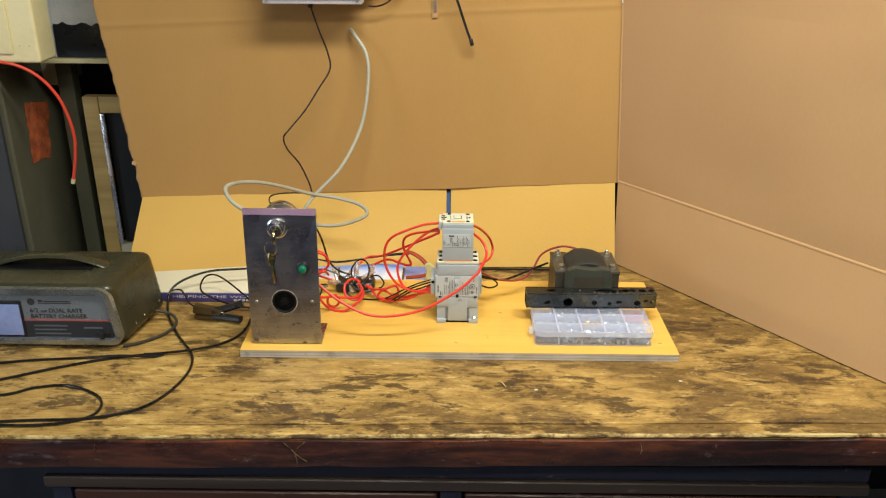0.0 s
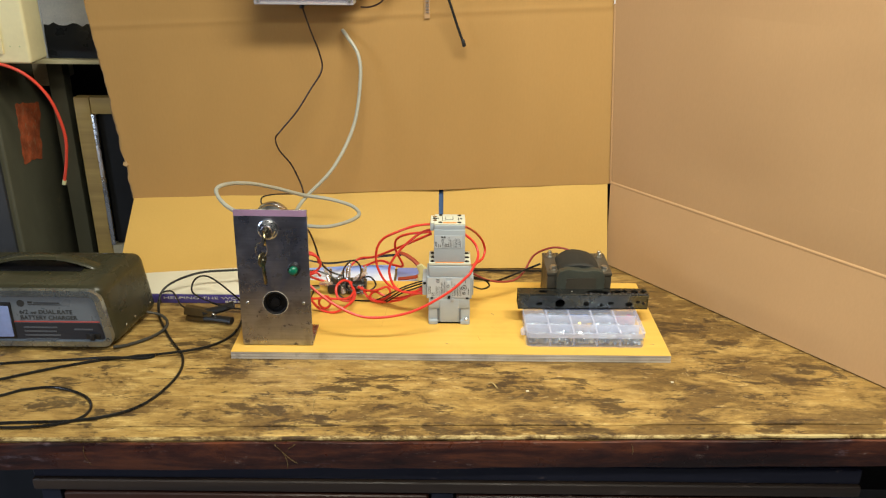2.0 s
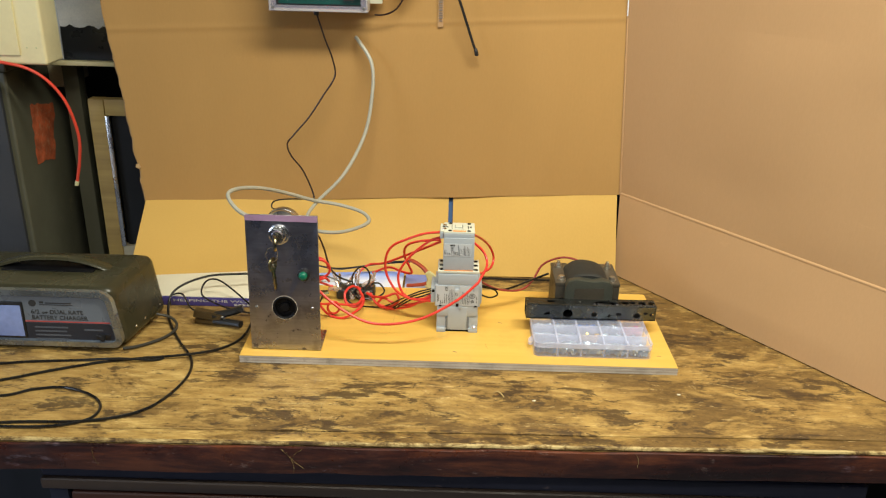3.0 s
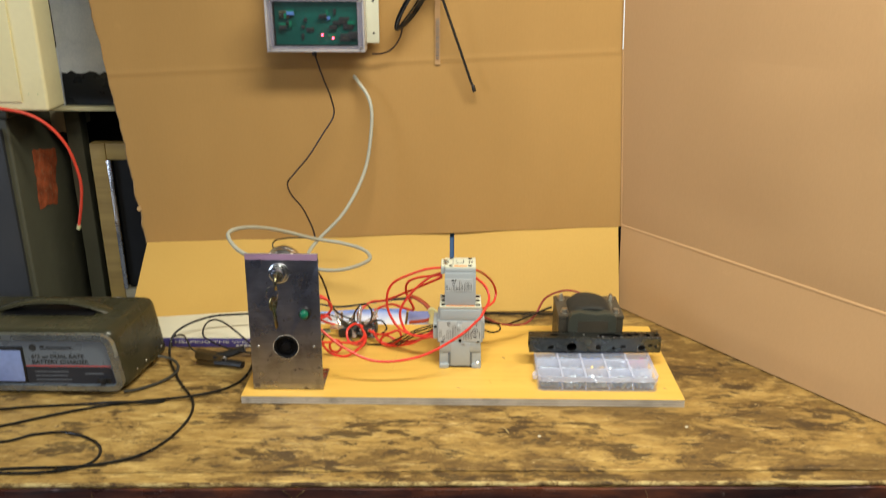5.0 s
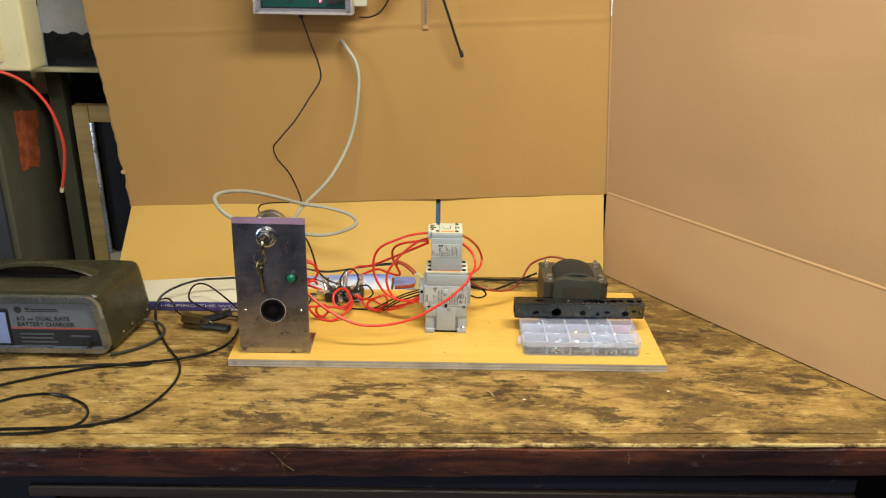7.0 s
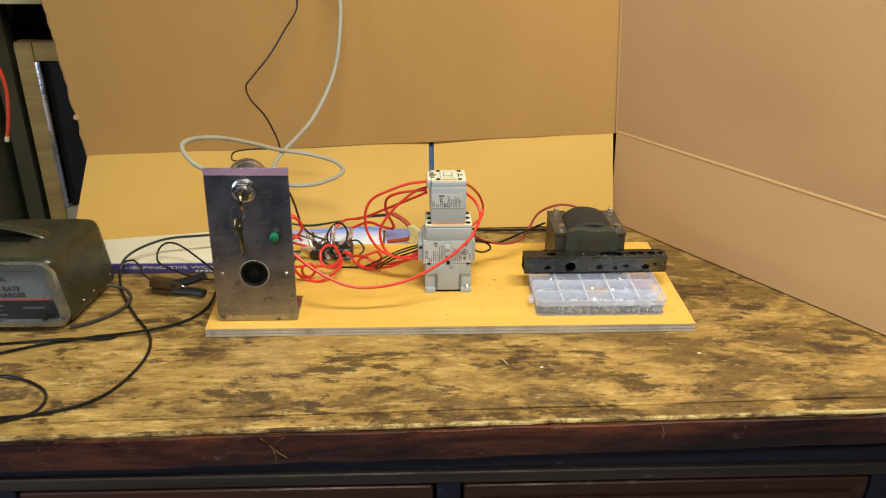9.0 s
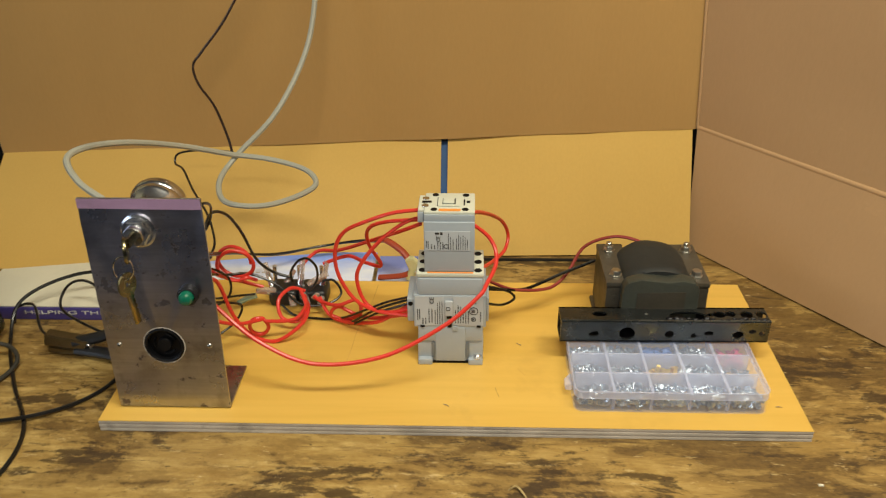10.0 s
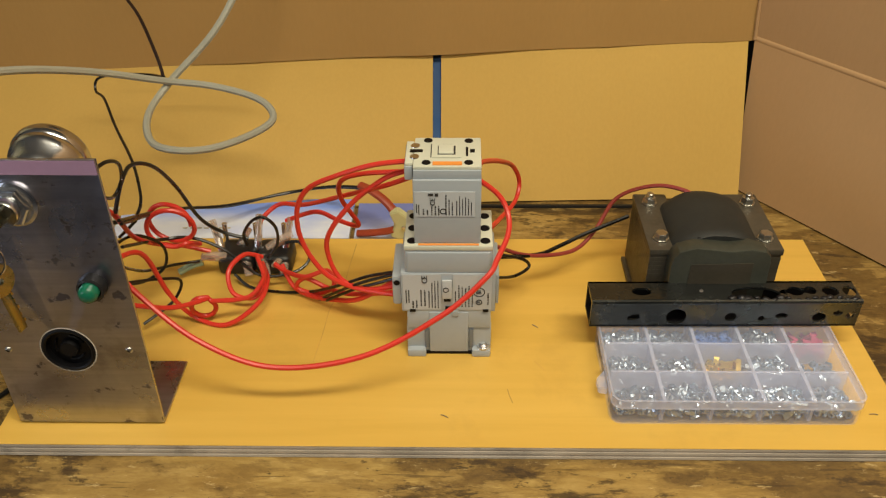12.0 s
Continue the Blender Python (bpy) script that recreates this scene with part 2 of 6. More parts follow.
DARK_LEAD = plain("dark_grey_lead", (0.036, 0.034, 0.027), 0.45, var=0.15, scale=60)
GREY_PLASTIC = plain("grey_plastic", (0.385, 0.425, 0.455), 0.4, var=0.05, scale=50, dirt=0.06)
CREAM_PLASTIC = plain("cream_plastic", (0.60, 0.61, 0.50), 0.45, var=0.05, scale=50)
# near black for painted recess shade, the black socket and dark markings
DARK_SLOT = plain("recess_shade_and_black", (0.004, 0.004, 0.005), 0.5, scale=50, spec=0.2)
LABEL = plain("printed_label", (0.50, 0.53, 0.55), 0.5, var=0.04, scale=60)
INK = plain("black_ink", (0.03, 0.03, 0.03), 0.6, scale=60)
ORANGE = plain("orange_strip", (0.85, 0.30, 0.06), 0.5, scale=60)
GREEN_LENS = plain("green_lens", (0.006, 0.13, 0.075), 0.18, scale=60)
PINK_TAPE = plain("lilac_tape", (0.34, 0.21, 0.33), 0.45, var=0.12, scale=60, dirt=0.3)
CORE = plain("laminated_core", (0.105, 0.092, 0.070), 0.44, 0.5, var=0.4, scale=60, dirt=0.6, bump=0.3)
COIL = plain("black_coil_paper", (0.018, 0.0195, 0.018), 0.6, var=0.4, scale=45, dirt=0.35, dirt_colour=(0.055, 0.055, 0.042))
COIL_FRONT = plain("varnished_coil_paper", (0.042, 0.046, 0.036), 0.42, var=0.5, scale=42, dirt=0.7, dirt_colour=(0.030, 0.022, 0.015), bump=0.25)
BROWN_WRAP = plain("brown_varnished_wrap", (0.043, 0.036, 0.025), 0.42, var=0.5, scale=50, dirt=0.7, dirt_colour=(0.038, 0.037, 0.027))
GREEN_VARNISH = plain("green_varnish", (0.02, 0.07, 0.045), 0.4, scale=60)
TUBE = plain("black_steel_tube", (0.105, 0.112, 0.108), 0.25, 0.9, var=0.4, scale=70, dirt=0.35, dirt_colour=(0.20, 0.21, 0.19), bump=0.3)
TRAY = clear_plastic("frosted_tray", (0.72, 0.77, 0.98), 0.12, 0.18)
TRAY_EDGE = clear_plastic("frosted_rim", (0.76, 0.79, 0.98), 0.34, 0.20)
BLUE_BITS = plain("blue_terminals", (0.06, 0.16, 0.45), 0.4, scale=90)
RED_BITS = plain("red_terminals", (0.45, 0.05, 0.12), 0.4, scale=90)
CHARGER = plain("olive_brown_case", (0.034, 0.032, 0.017), 0.27, var=0.18, scale=40, dirt=0.2, dirt_colour=(0.11, 0.09, 0.05), bump=0.15)
BEZEL = plain("silver_bezel", (0.30, 0.32, 0.32), 0.26, 0.8, var=0.2, scale=60, dirt=0.4)
FACE = plain("grey_blue_faceplate", (0.165, 0.195, 0.235), 0.3, 0.2, var=0.1, scale=50)
FACE_DARK = plain("dark_faceplate", (0.020, 0.023, 0.033), 0.36, var=0.15, scale=50)
RED_LINE = plain("red_stripe", (0.42, 0.07, 0.06), 0.5, scale=50)
FACE_PRINT = plain("dim_print", (0.085, 0.095, 0.115), 0.4, scale=50)
# the blue is a cool reflection on the glass, painted in
METER = plain("meter_window", (0.25, 0.32, 0.60), 0.08, var=0.25, scale=22)
WHITE_INK = plain("pale_ink", (0.62, 0.62, 0.60), 0.5, scale=50)
PAPER = plain("cream_paper", (0.72, 0.69, 0.55), 0.6, var=0.05, scale=30, dirt=0.1)
WHITE_PAPER = plain("white_glossy_paper", (0.80, 0.85, 0.93), 0.16, var=0.05, scale=30)
VIOLET = plain("violet_cover", (0.075, 0.060, 0.27), 0.35, var=0.2, scale=40)
BLUE_TAPE = plain("blue_tape", (0.008, 0.060, 0.185), 0.65, var=0.15, scale=60)
SAFE = worn_paint("dark_green_steel", (0.098, 0.097, 0.066), (0.19, 0.175, 0.10))
SAFE_FRONT = worn_paint("black_steel_front", (0.034, 0.036, 0.042), (0.065, 0.063, 0.058))
STICKER = plain("peeled_orange_sticker", (0.48, 0.110, 0.04), 0.6, var=0.5, scale=260, dirt=0.9, dirt_colour=(0.42, 0.29, 0.16), bump=0.4)
CREAM_PAINT = plain("cream_enamel", (0.82, 0.74, 0.44), 0.35, var=0.06, scale=20, dirt=0.15, dirt_colour=(0.35, 0.28, 0.14))
OLD_WOOD = varnished_wood("yellowed_pine", (0.48, 0.33, 0.10), (0.28, 0.18, 0.055), 0.5)
GREY_BLOCK = plain("stained_block", (0.48, 0.43, 0.30), 0.6, var=0.3, scale=40, dirt=0.4)
# back wall near black, its lack of light put into the colour
NEAR_BLACK = plain("near_black", (0.010, 0.010, 0.011), 0.8, var=0.2, scale=10)
PALE_PAINT = plain("pale_ceiling_paint", (0.62, 0.60, 0.55), 0.85, var=0.08, scale=10)
WORN_ARRIS = bare_wood()
# unseen walls, dark blue to darken the panel's reflection and the front fill
UNSEEN_WALL = plain("unseen_dark_wall", (0.055, 0.058, 0.085), 0.85, var=0.25, scale=10)
# floor out of view, its tone set for the panel's lower reflection
UNSEEN_FLOOR = plain("unseen_grey_floor", (0.16, 0.165, 0.185), 0.75, var=0.2, scale=12, dirt=0.4)
PCB = plain("green_circuit_board", (0.004, 0.075, 0.062), 0.5, var=0.4, scale=60, spec=0.12)
GLASS_LID = clear_plastic("clear_lid", (0.2, 0.22, 0.24), 0.03, 0.05)
ENCLOSURE = plain("pale_enclosure", (0.55, 0.52, 0.47), 0.4, var=0.06, scale=40)
NAVY = plain("navy_plastic", (0.012, 0.014, 0.028), 0.5, var=0.2, scale=70)
ENCLOSURE_RIM = clear_plastic("lilac_rim", (0.40, 0.38, 0.47), 0.34, 0.15)
NUT = plain("dulled_bolt_steel", (0.58, 0.57, 0.53), 0.36, 1.0, var=0.2, scale=90, dirt=0.15, dirt_colour=(0.2, 0.17, 0.12))
# near black: shade inside the tube put into the colour, plus scorched lumps
SHADED_SOOT = plain("shaded_scorched_steel", (0.010, 0.0095, 0.012), 0.42, 0.2, var=0.4, scale=90)
LED = emitter("red_led", (1.0, 0.03, 0.06), 20)
JAW = plain("tarnished_jaw", (0.15, 0.115, 0.060), 0.4, 0.8, var=0.3, scale=90, dirt=0.3)
SLEEVE_GREEN = clear_plastic("green_sleeve", (0.30, 0.46, 0.34), 0.6, 0.25)
SLEEVE = clear_plastic("clear_sleeve", (0.66, 0.52, 0.42), 0.38, 0.2)
COPPER = plain("copper_strands", (0.60, 0.24, 0.10), 0.35, 0.8, var=0.2, scale=120)
ORANGE_GRIP = plain("orange_grip", (0.34, 0.050, 0.018), 0.5, var=0.2, scale=60, dirt=0.2)
BONE = plain("bone_clip", (0.56, 0.55, 0.30), 0.5, var=0.1, scale=60)


def shaded_print(name, near, far, y0, y1):
    """Glossy print that runs softly from one colour to another across the sheet."""
    n = Nodes(name, 0.22)
    split = n.tree.nodes.new("ShaderNodeSeparateXYZ")
    n.link(n.coord.outputs["Object"], split.inputs[0])
    at = n.tree.nodes.new("ShaderNodeMapRange")
    at.inputs["From Min"].default_value, at.inputs["From Max"].default_value = y0, y1
    n.link(split.outputs["Y"], at.inputs["Value"])
    soft = n.tree.nodes.new("ShaderNodeMath")
    soft.operation = "MULTIPLY_ADD"
    soft.inputs[1].default_value = 0.7
    n.link(n.noise(22, 3, (1, 2, 1)), soft.inputs[0])
    n.link(at.outputs["Result"], soft.inputs[2])
    n.colour(n.ramp(soft.outputs[0], [(0.28, near), (0.62, tuple((p + q) / 2 for p, q in zip(near, far))), (1.0, far)]))
    return n.mat


SKY_PRINT = shaded_print("sky_print", (0.80, 0.86, 0.98), (0.20, 0.36, 0.95), 0.000, 0.040)
DUSK_PRINT = shaded_print("dusk_print", (0.60, 0.66, 0.88), (0.17, 0.23, 0.58), -0.016, 0.036)
PRINT_SKY = plain("pale_sky_print", (0.84, 0.90, 1.0), 0.3, var=0.25, scale=45)
HILL_PRINT = plain("dark_hill_print", (0.022, 0.025, 0.030), 0.3, var=0.3, scale=60)


# ---- mesh helpers ----
def empty(name, place, label, category, group="", kind=""):
    ob = new(name)
    ob.location = place
    ob.empty_display_size = 0.02
    return tagged(ob, label, category, group, kind)


def origin_of(ob):
    p = Vector((0, 0, 0))
    while ob is not None:
        p += ob.location
        ob = ob.parent
    return p


def part(name, bm, material, parent=None, label="", smooth=True):
    """Links a bmesh, given in world metres, as one mesh object under a thing or part."""
    if parent is not None:
        bmesh.ops.translate(bm, verts=bm.verts, vec=-origin_of(parent))
    me = bpy.data.meshes.new(name)
    bmesh.ops.recalc_face_normals(bm, faces=bm.faces)
    bm.to_mesh(me)
    bm.free()
    me.materials.append(material)
    if smooth:
        me.polygons.foreach_set("use_smooth", [True] * len(me.polygons))
        me.set_sharp_from_angle(angle=radians(35))
    ob = new(name, me)
    ob.parent = parent
    return tagged(ob, label)


def box(lo, hi, bevel=0.0, seg=2, bm=None, turn=None):
    """A box from corner to corner, bevelled; turn: a matrix laid over it."""
    b = bmesh.new()
    bmesh.ops.create_cube(b, size=1)
    lo, hi = Vector(lo), Vector(hi)
    for v in b.verts:
        v.co = Vector([(lo[k] + hi[k]) / 2 + v.co[k] * (hi[k] - lo[k]) for k in range(3)])
    if bevel:
        bmesh.ops.bevel(b, geom=b.edges[:], offset=bevel, segments=seg, profile=0.6, affect="EDGES")
    if turn is not None:
        bmesh.ops.transform(b, matrix=turn, verts=b.verts)
    return join(bm, b)


def join(bm, b):
    if bm is None:
        return b
    me = bpy.data.meshes.new("tmp")
    b.to_mesh(me)
    b.free()
    bm.from_mesh(me)
    bpy.data.meshes.remove(me)
    return bm


def lathe(profile, place, axis=(0, 0, 1), seg=24, bm=None):
    """Turns (radius, height) pairs round an axis through place."""
    b = bmesh.new()
    q = Vector((0, 0, 1)).rotation_difference(Vector(axis).normalized()).to_matrix()
    rings = []
    for r, h in profile:
        if r < 1e-6:
            rings.append([b.verts.new(q @ Vector((0, 0, h)) + Vector(place))])
        else:
            rings.append([b.verts.new(q @ Vector((r * math.cos(a), r * math.sin(a), h)) + Vector(place)) for a in [2 * math.pi * k / seg for k in range(seg)]])
    for r0, r1 in zip(rings, rings[1:]):
        for k in range(seg):
            k2 = (k + 1) % seg
            if len(r0) == 1 and len(r1) > 1:
                b.faces.new((r0[0], r1[k], r1[k2]))
            elif len(r1) == 1 and len(r0) > 1:
                b.faces.new((r0[k], r1[0], r0[k2]))
            elif len(r0) > 1:
                b.faces.new((r0[k], r1[k], r1[k2], r0[k2]))
    return join(bm, b)


def rod(p0, p1, r, seg=12, bm=None):
    d = Vector(p1) - Vector(p0)
    c = min(r * 0.15, d.length * 0.2)
    return lathe([(0, 0), (r - c, 0), (r, c), (r, d.length - c), (r - c, d.length), (0, d.length)], p0, d, seg, bm)


def spline(points, steps=10, closed=False):
    """A smooth line through the points."""
    p = [Vector(v) for v in points]
    n = len(p)
    out = []
    for k in range(n if closed else n - 1):
        a = p[(k - 1) % n] if closed or k else p[0]
        b, c = p[k], p[(k + 1) % n]
        d = p[(k + 2) % n] if closed or k + 2 < n else p[-1]
        for j in range(steps):
            t = j / steps
            out.append(0.5 * (2 * b + (c - a) * t + (2 * a - 5 * b + 4 * c - d) * t * t + (3 * b - a - 3 * c + d) * t ** 3))
    if not closed:
        out.append(p[-1])
    return out


def sweep(points, r, seg=8, steps=10, bm=None, flat=1.0):
    """A round or flattened cord along a smooth line."""
    line = spline(points, steps)
    b = bmesh.new()
    tang = [(line[min(k + 1, len(line) - 1)] - line[max(k - 1, 0)]).normalized() for k in range(len(line))]
    up = Vector((0, 0, 1)) if abs(tang[0].z) < 0.9 else Vector((0, 1, 0))
    side = tang[0].cross(up).normalized()
    rings = []
    for p, t in zip(line, tang):
        side = (side - t * side.dot(t)).normalized()
        other = t.cross(side)
        rings.append([b.verts.new(p + side * r * math.cos(a) + other * r * flat * math.sin(a)) for a in [2 * math.pi * k / seg for k in range(seg)]])
    for r0, r1 in zip(rings, rings[1:]):
        for k in range(seg):
            b.faces.new((r0[k], r0[(k + 1) % seg], r1[(k + 1) % seg], r1[k]))
    b.faces.new(rings[0]), b.faces.new(rings[-1][::-1])
    return join(bm, b)


def prism(outline, along, bm=None, bevel=0.0):
    """A flat outline (list of 3D corners) pushed along a vector."""
    b = bmesh.new()
    f = b.faces.new([b.verts.new(Vector(p)) for p in outline])
    top = bmesh.ops.extrude_face_region(b, geom=[f])
    bmesh.ops.translate(b, verts=[v for v in top["geom"] if isinstance(v, bmesh.types.BMVert)], vec=Vector(along))
    if bevel:
        bmesh.ops.bevel(b, geom=b.edges[:], offset=bevel, segments=2, affect="EDGES")
    return join(bm, b)


def slab(corners, thick, cuts=1, wave=0.0, seed=0, bm=None):
    """A sheet through four corners (bottom left, bottom right, top right, top left) with thickness behind it and a slight unevenness."""
    a, b_, c, d = [Vector(v) for v in corners]
    n = (b_ - a).cross(d - a).normalized()
    b = bmesh.new()
    faces = []
    for s in (0, 1):
        grid = []
        for i in range(cuts + 1):
            row = []
            for j in range(cuts + 1):
                u, v = i / cuts, j / cuts
                p = (a * (1 - u) + b_ * u) * (1 - v) + (d * (1 - u) + c * u) * v
                edge = min(1, 4 * min(u, 1 - u)) * min(1, 4 * min(v, 1 - v))
                p = p + n * (wave * edge * noise.noise(p * 5 + Vector((seed, 0, 0)))) - n * (thick * s)
                row.append(b.verts.new(p))
            grid.append(row)
        faces.append(grid)
    for s, grid in enumerate(faces):
        for i in range(cuts):
            for j in range(cuts):
                q = (grid[i][j], grid[i + 1][j], grid[i + 1][j + 1], grid[i][j + 1])
                b.faces.new(q if s == 0 else q[::-1])
    f, g = faces
    rim = [(i, 0) for i in range(cuts)] + [(cuts, j) for j in range(cuts)] + [(i, cuts) for i in range(cuts, 0, -1)] + [(0, j) for j in range(cuts, 0, -1)]
    for k, (i, j) in enumerate(rim):
        i2, j2 = rim[(k + 1) % len(rim)]
        b.faces.new((f[i][j], g[i][j], g[i2][j2], f[i2][j2]))
    return join(bm, b)


def lettering(text, size, m, material, parent, name="lettering", depth=0.0003, stretch=1.0):
    """Raised letters of the built-in font at the pose m."""
    cu = bpy.data.curves.new("text", "FONT")
    cu.body, cu.size, cu.extrude, cu.align_x = text, size, depth, "LEFT"
    ob = bpy.data.objects.new("text", cu)
    me = bpy.data.meshes.new_from_object(ob)
    bpy.data.objects.remove(ob)
    b = bmesh.new()
    b.from_mesh(me)
    bpy.data.meshes.remove(me)
    bmesh.ops.transform(b, matrix=m @ Matrix.Diagonal((stretch, 1, 1, 1)), verts=b.verts)
    return part(name, b, material, parent, smooth=False)


def wire(name, points, r, material, label, category="wire", group="", sub=None, steps=10):
    bm = sweep(points, r, 8, steps)
    base = Vector(points[0])
    bmesh.ops.translate(bm, verts=bm.verts, vec=-base)
    ob = part(name, bm, material)
    ob.location = base
    return tagged(ob, label, category, group)

# ---- room shell added round the bench, mostly out of view ----
def room_sheet(name, lo, hi, material, label):
    return tagged(part(name, box(lo, hi), material, smooth=False), label, name.split("_")[0], kind="structure")


room_sheet("floor", (-2.4, -3.0, -0.1), (2.4, 0.95, 0.0), UNSEEN_FLOOR, "unseen grey floor, toned for the reflection in the panel")
room_sheet("ceiling", (-2.4, -3.0, 2.6), (2.4, 0.95, 2.7), PALE_PAINT, "unseen pale ceiling that closes the room")
room_sheet("wall_north", (-2.4, 0.85, 0.0), (2.4, 0.95, 2.6), NEAR_BLACK, "wall behind the cardboard, its shade painted near black")
room_sheet("wall_south", (-2.4, -3.1, 0.0), (2.4, -3.0, 2.6), UNSEEN_WALL, "unseen wall, dark for the reflection in the panel")
room_sheet("wall_west", (-2.5, -3.0, 0.0), (-2.4, 0.95, 2.6), UNSEEN_WALL, "unseen dark side wall that closes the room")
room_sheet("wall_east", (2.4, -3.0, 0.0), (2.5, 0.95, 2.6), UNSEEN_WALL, "unseen dark side wall that closes the room")

TOP = 0.9      # bench top
DECK = 0.912   # plywood board's top


# ---- the workbench ----
def build_bench():
    bench = empty("workbench", (0.3, -0.1, 0.0), "old worn wooden workbench with stained top and dark drawers", "workbench")
    a = math.atan2(0.025, 1.07)
    skew = Matrix.Translation((0.284, -0.175, 0)) @ Matrix.Rotation(a, 4, "Z")
    bm = box((-1.25, 0.0232, TOP - 0.042), (1.25, 0.512, TOP), 0.0012, 2, turn=skew)
    bmesh.ops.subdivide_edges(bm, edges=[e for e in bm.edges if e.calc_length() > 1.0], cuts=60)
    for v in bm.verts:
        v.co += Vector((0, 1, 0.6)) * 0.0016 * noise.noise(v.co * 9) + Vector((0, 1, 0)) * 0.001 * noise.noise(v.co * 40)
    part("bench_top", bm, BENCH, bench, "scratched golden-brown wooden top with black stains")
    bm = box((-1.25, 0.0, TOP - 0.042), (1.25, 0.0224, TOP - 0.0006), 0.0015, 2, turn=skew)
    bmesh.ops.subdivide_edges(bm, edges=[e for e in bm.edges if e.calc_length() > 1.0], cuts=120)
    for v in bm.verts:
        v.co += Vector((0, 0.5, 1.0)) * 0.0009 * noise.noise(v.co * 30)
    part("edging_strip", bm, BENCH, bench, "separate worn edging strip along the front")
    pts = [skew @ Vector((-1.25 + 2.5 * k / 160, 0.0008 + 0.0008 * noise.noise(Vector((k * 0.6, 0, 0))), TOP - 0.0026 + 0.0011 * noise.noise(Vector((k * 0.45, 5, 0))))) for k in range(161)]
    part("worn_arris", sweep(pts, 0.0030, 8, 1, flat=0.9), WORN_ARRIS, bench, "pale bare wood along the worn front arris")
    bm = box((-1.25, -0.006, TOP - 0.0425), (1.25, -0.001, TOP - 0.005), 0.0015, 2, turn=skew)
    bmesh.ops.subdivide_edges(bm, edges=[e for e in bm.edges if e.calc_length() > 1.0], cuts=90)
    for v in bm.verts:
        v.co += Vector((0, 0.8, 1.0)) * 0.0016 * noise.noise(v.co * 14)
    part("front_edge", bm, BENCH_EDGE, bench, "chipped dark red varnished front edge")
    for cx, dx, z0, z1, bow in ((0.094, 0.014, 0.858, 0.894, 0.006), (0.120, -0.013, 0.876, 0.894, -0.004), (0.101, 0.020, 0.866, 0.889, -0.003), (0.292, -0.004, 0.860, 0.893, 0.006), (-0.13, 0.005, 0.866, 0.892, -0.003), (0.52, 0.003, 0.876, 0.893, 0.002)):
        line = []
        for k in range(7):
            f = k / 6
            line.append(skew @ Vector((cx - 0.284 + dx * f + bow * math.sin(math.pi * f) + 0.0012 * noise.noise(Vector((cx * 40, f * 4, 0))), -0.0063, z1 + (z0 - z1) * f)))
        part("crack", sweep(line, 0.00024, 5, 4), WORN_ARRIS, bench, "pale split in the varnish")
    for pts in ([(0.075, -0.098), (0.105, -0.0972), (0.133, -0.0965)], [(0.1300, -0.096), (0.1312, -0.113), (0.1330, -0.132)], [(0.36, -0.128), (0.42, -0.127), (0.47, -0.129)], [(0.20, -0.139), (0.24, -0.1385), (0.27, -0.1395)], [(0.66, -0.02), (0.70, -0.035), (0.735, -0.052)]):
        part("scratch", sweep([(x, y, TOP + 0.0001) for x, y in pts], 0.0005, 5, 5, flat=0.5), WORN_ARRIS, bench, "pale scratch in the bench top")
    # carcass and drawers under the top
    x0, x1, xm, y = -0.225, 0.825, 0.295, -0.135
    part("carcass_side", box((x0, y, 0.02), (x0 + 0.025, 0.32, TOP - 0.043), 0.002), CABINET, bench)
    part("carcass_side", box((x1 - 0.025, y, 0.02), (x1, 0.32, TOP - 0.043), 0.002), CABINET, bench)
    part("carcass_back", box((x0 + 0.026, 0.30, 0.02), (x1 - 0.026, 0.32, TOP - 0.043), 0.002), CABINET, bench)
    part("top_rail", box((x0 + 0.026, y + 0.002, 0.790), (x1 - 0.026, y + 0.03, TOP - 0.043), 0.002), CABINET, bench)
    part("top_moulding", box((x0 - 0.004, y - 0.010, 0.7895), (x1 + 0.004, y - 0.0005, 0.8065), 0.004, 3), MOULDING, bench, "worn brown moulding over the drawers")
    part("cornice", box((x0 - 0.003, y - 0.006, 0.8070), (x1 + 0.003, y + 0.0015, 0.832), 0.005, 3), CABINET, bench)
    part("middle_stile", box((xm - 0.014, y - 0.002, 0.05), (xm + 0.014, y + 0.03, 0.784), 0.002), CABINET, bench)
    for k in range(4):
        z1 = 0.781 - k * 0.178
        for xa, xb in ((x0 + 0.03, xm - 0.018), (xm + 0.018, x1 - 0.03)):
            d = part("drawer", box((xa, y - 0.004, z1 - 0.17), (xb, y + 0.016, z1), 0.004, 3), DRAWER, bench, "dark mahogany drawer front")
            bm = box((xa + 0.018, y - 0.008, z1 - 0.155), (xb - 0.018, y - 0.0045, z1 - 0.018), 0.0025, 2)
            part("raised_field", bm, DRAWER, d)
    return bench


build_bench()


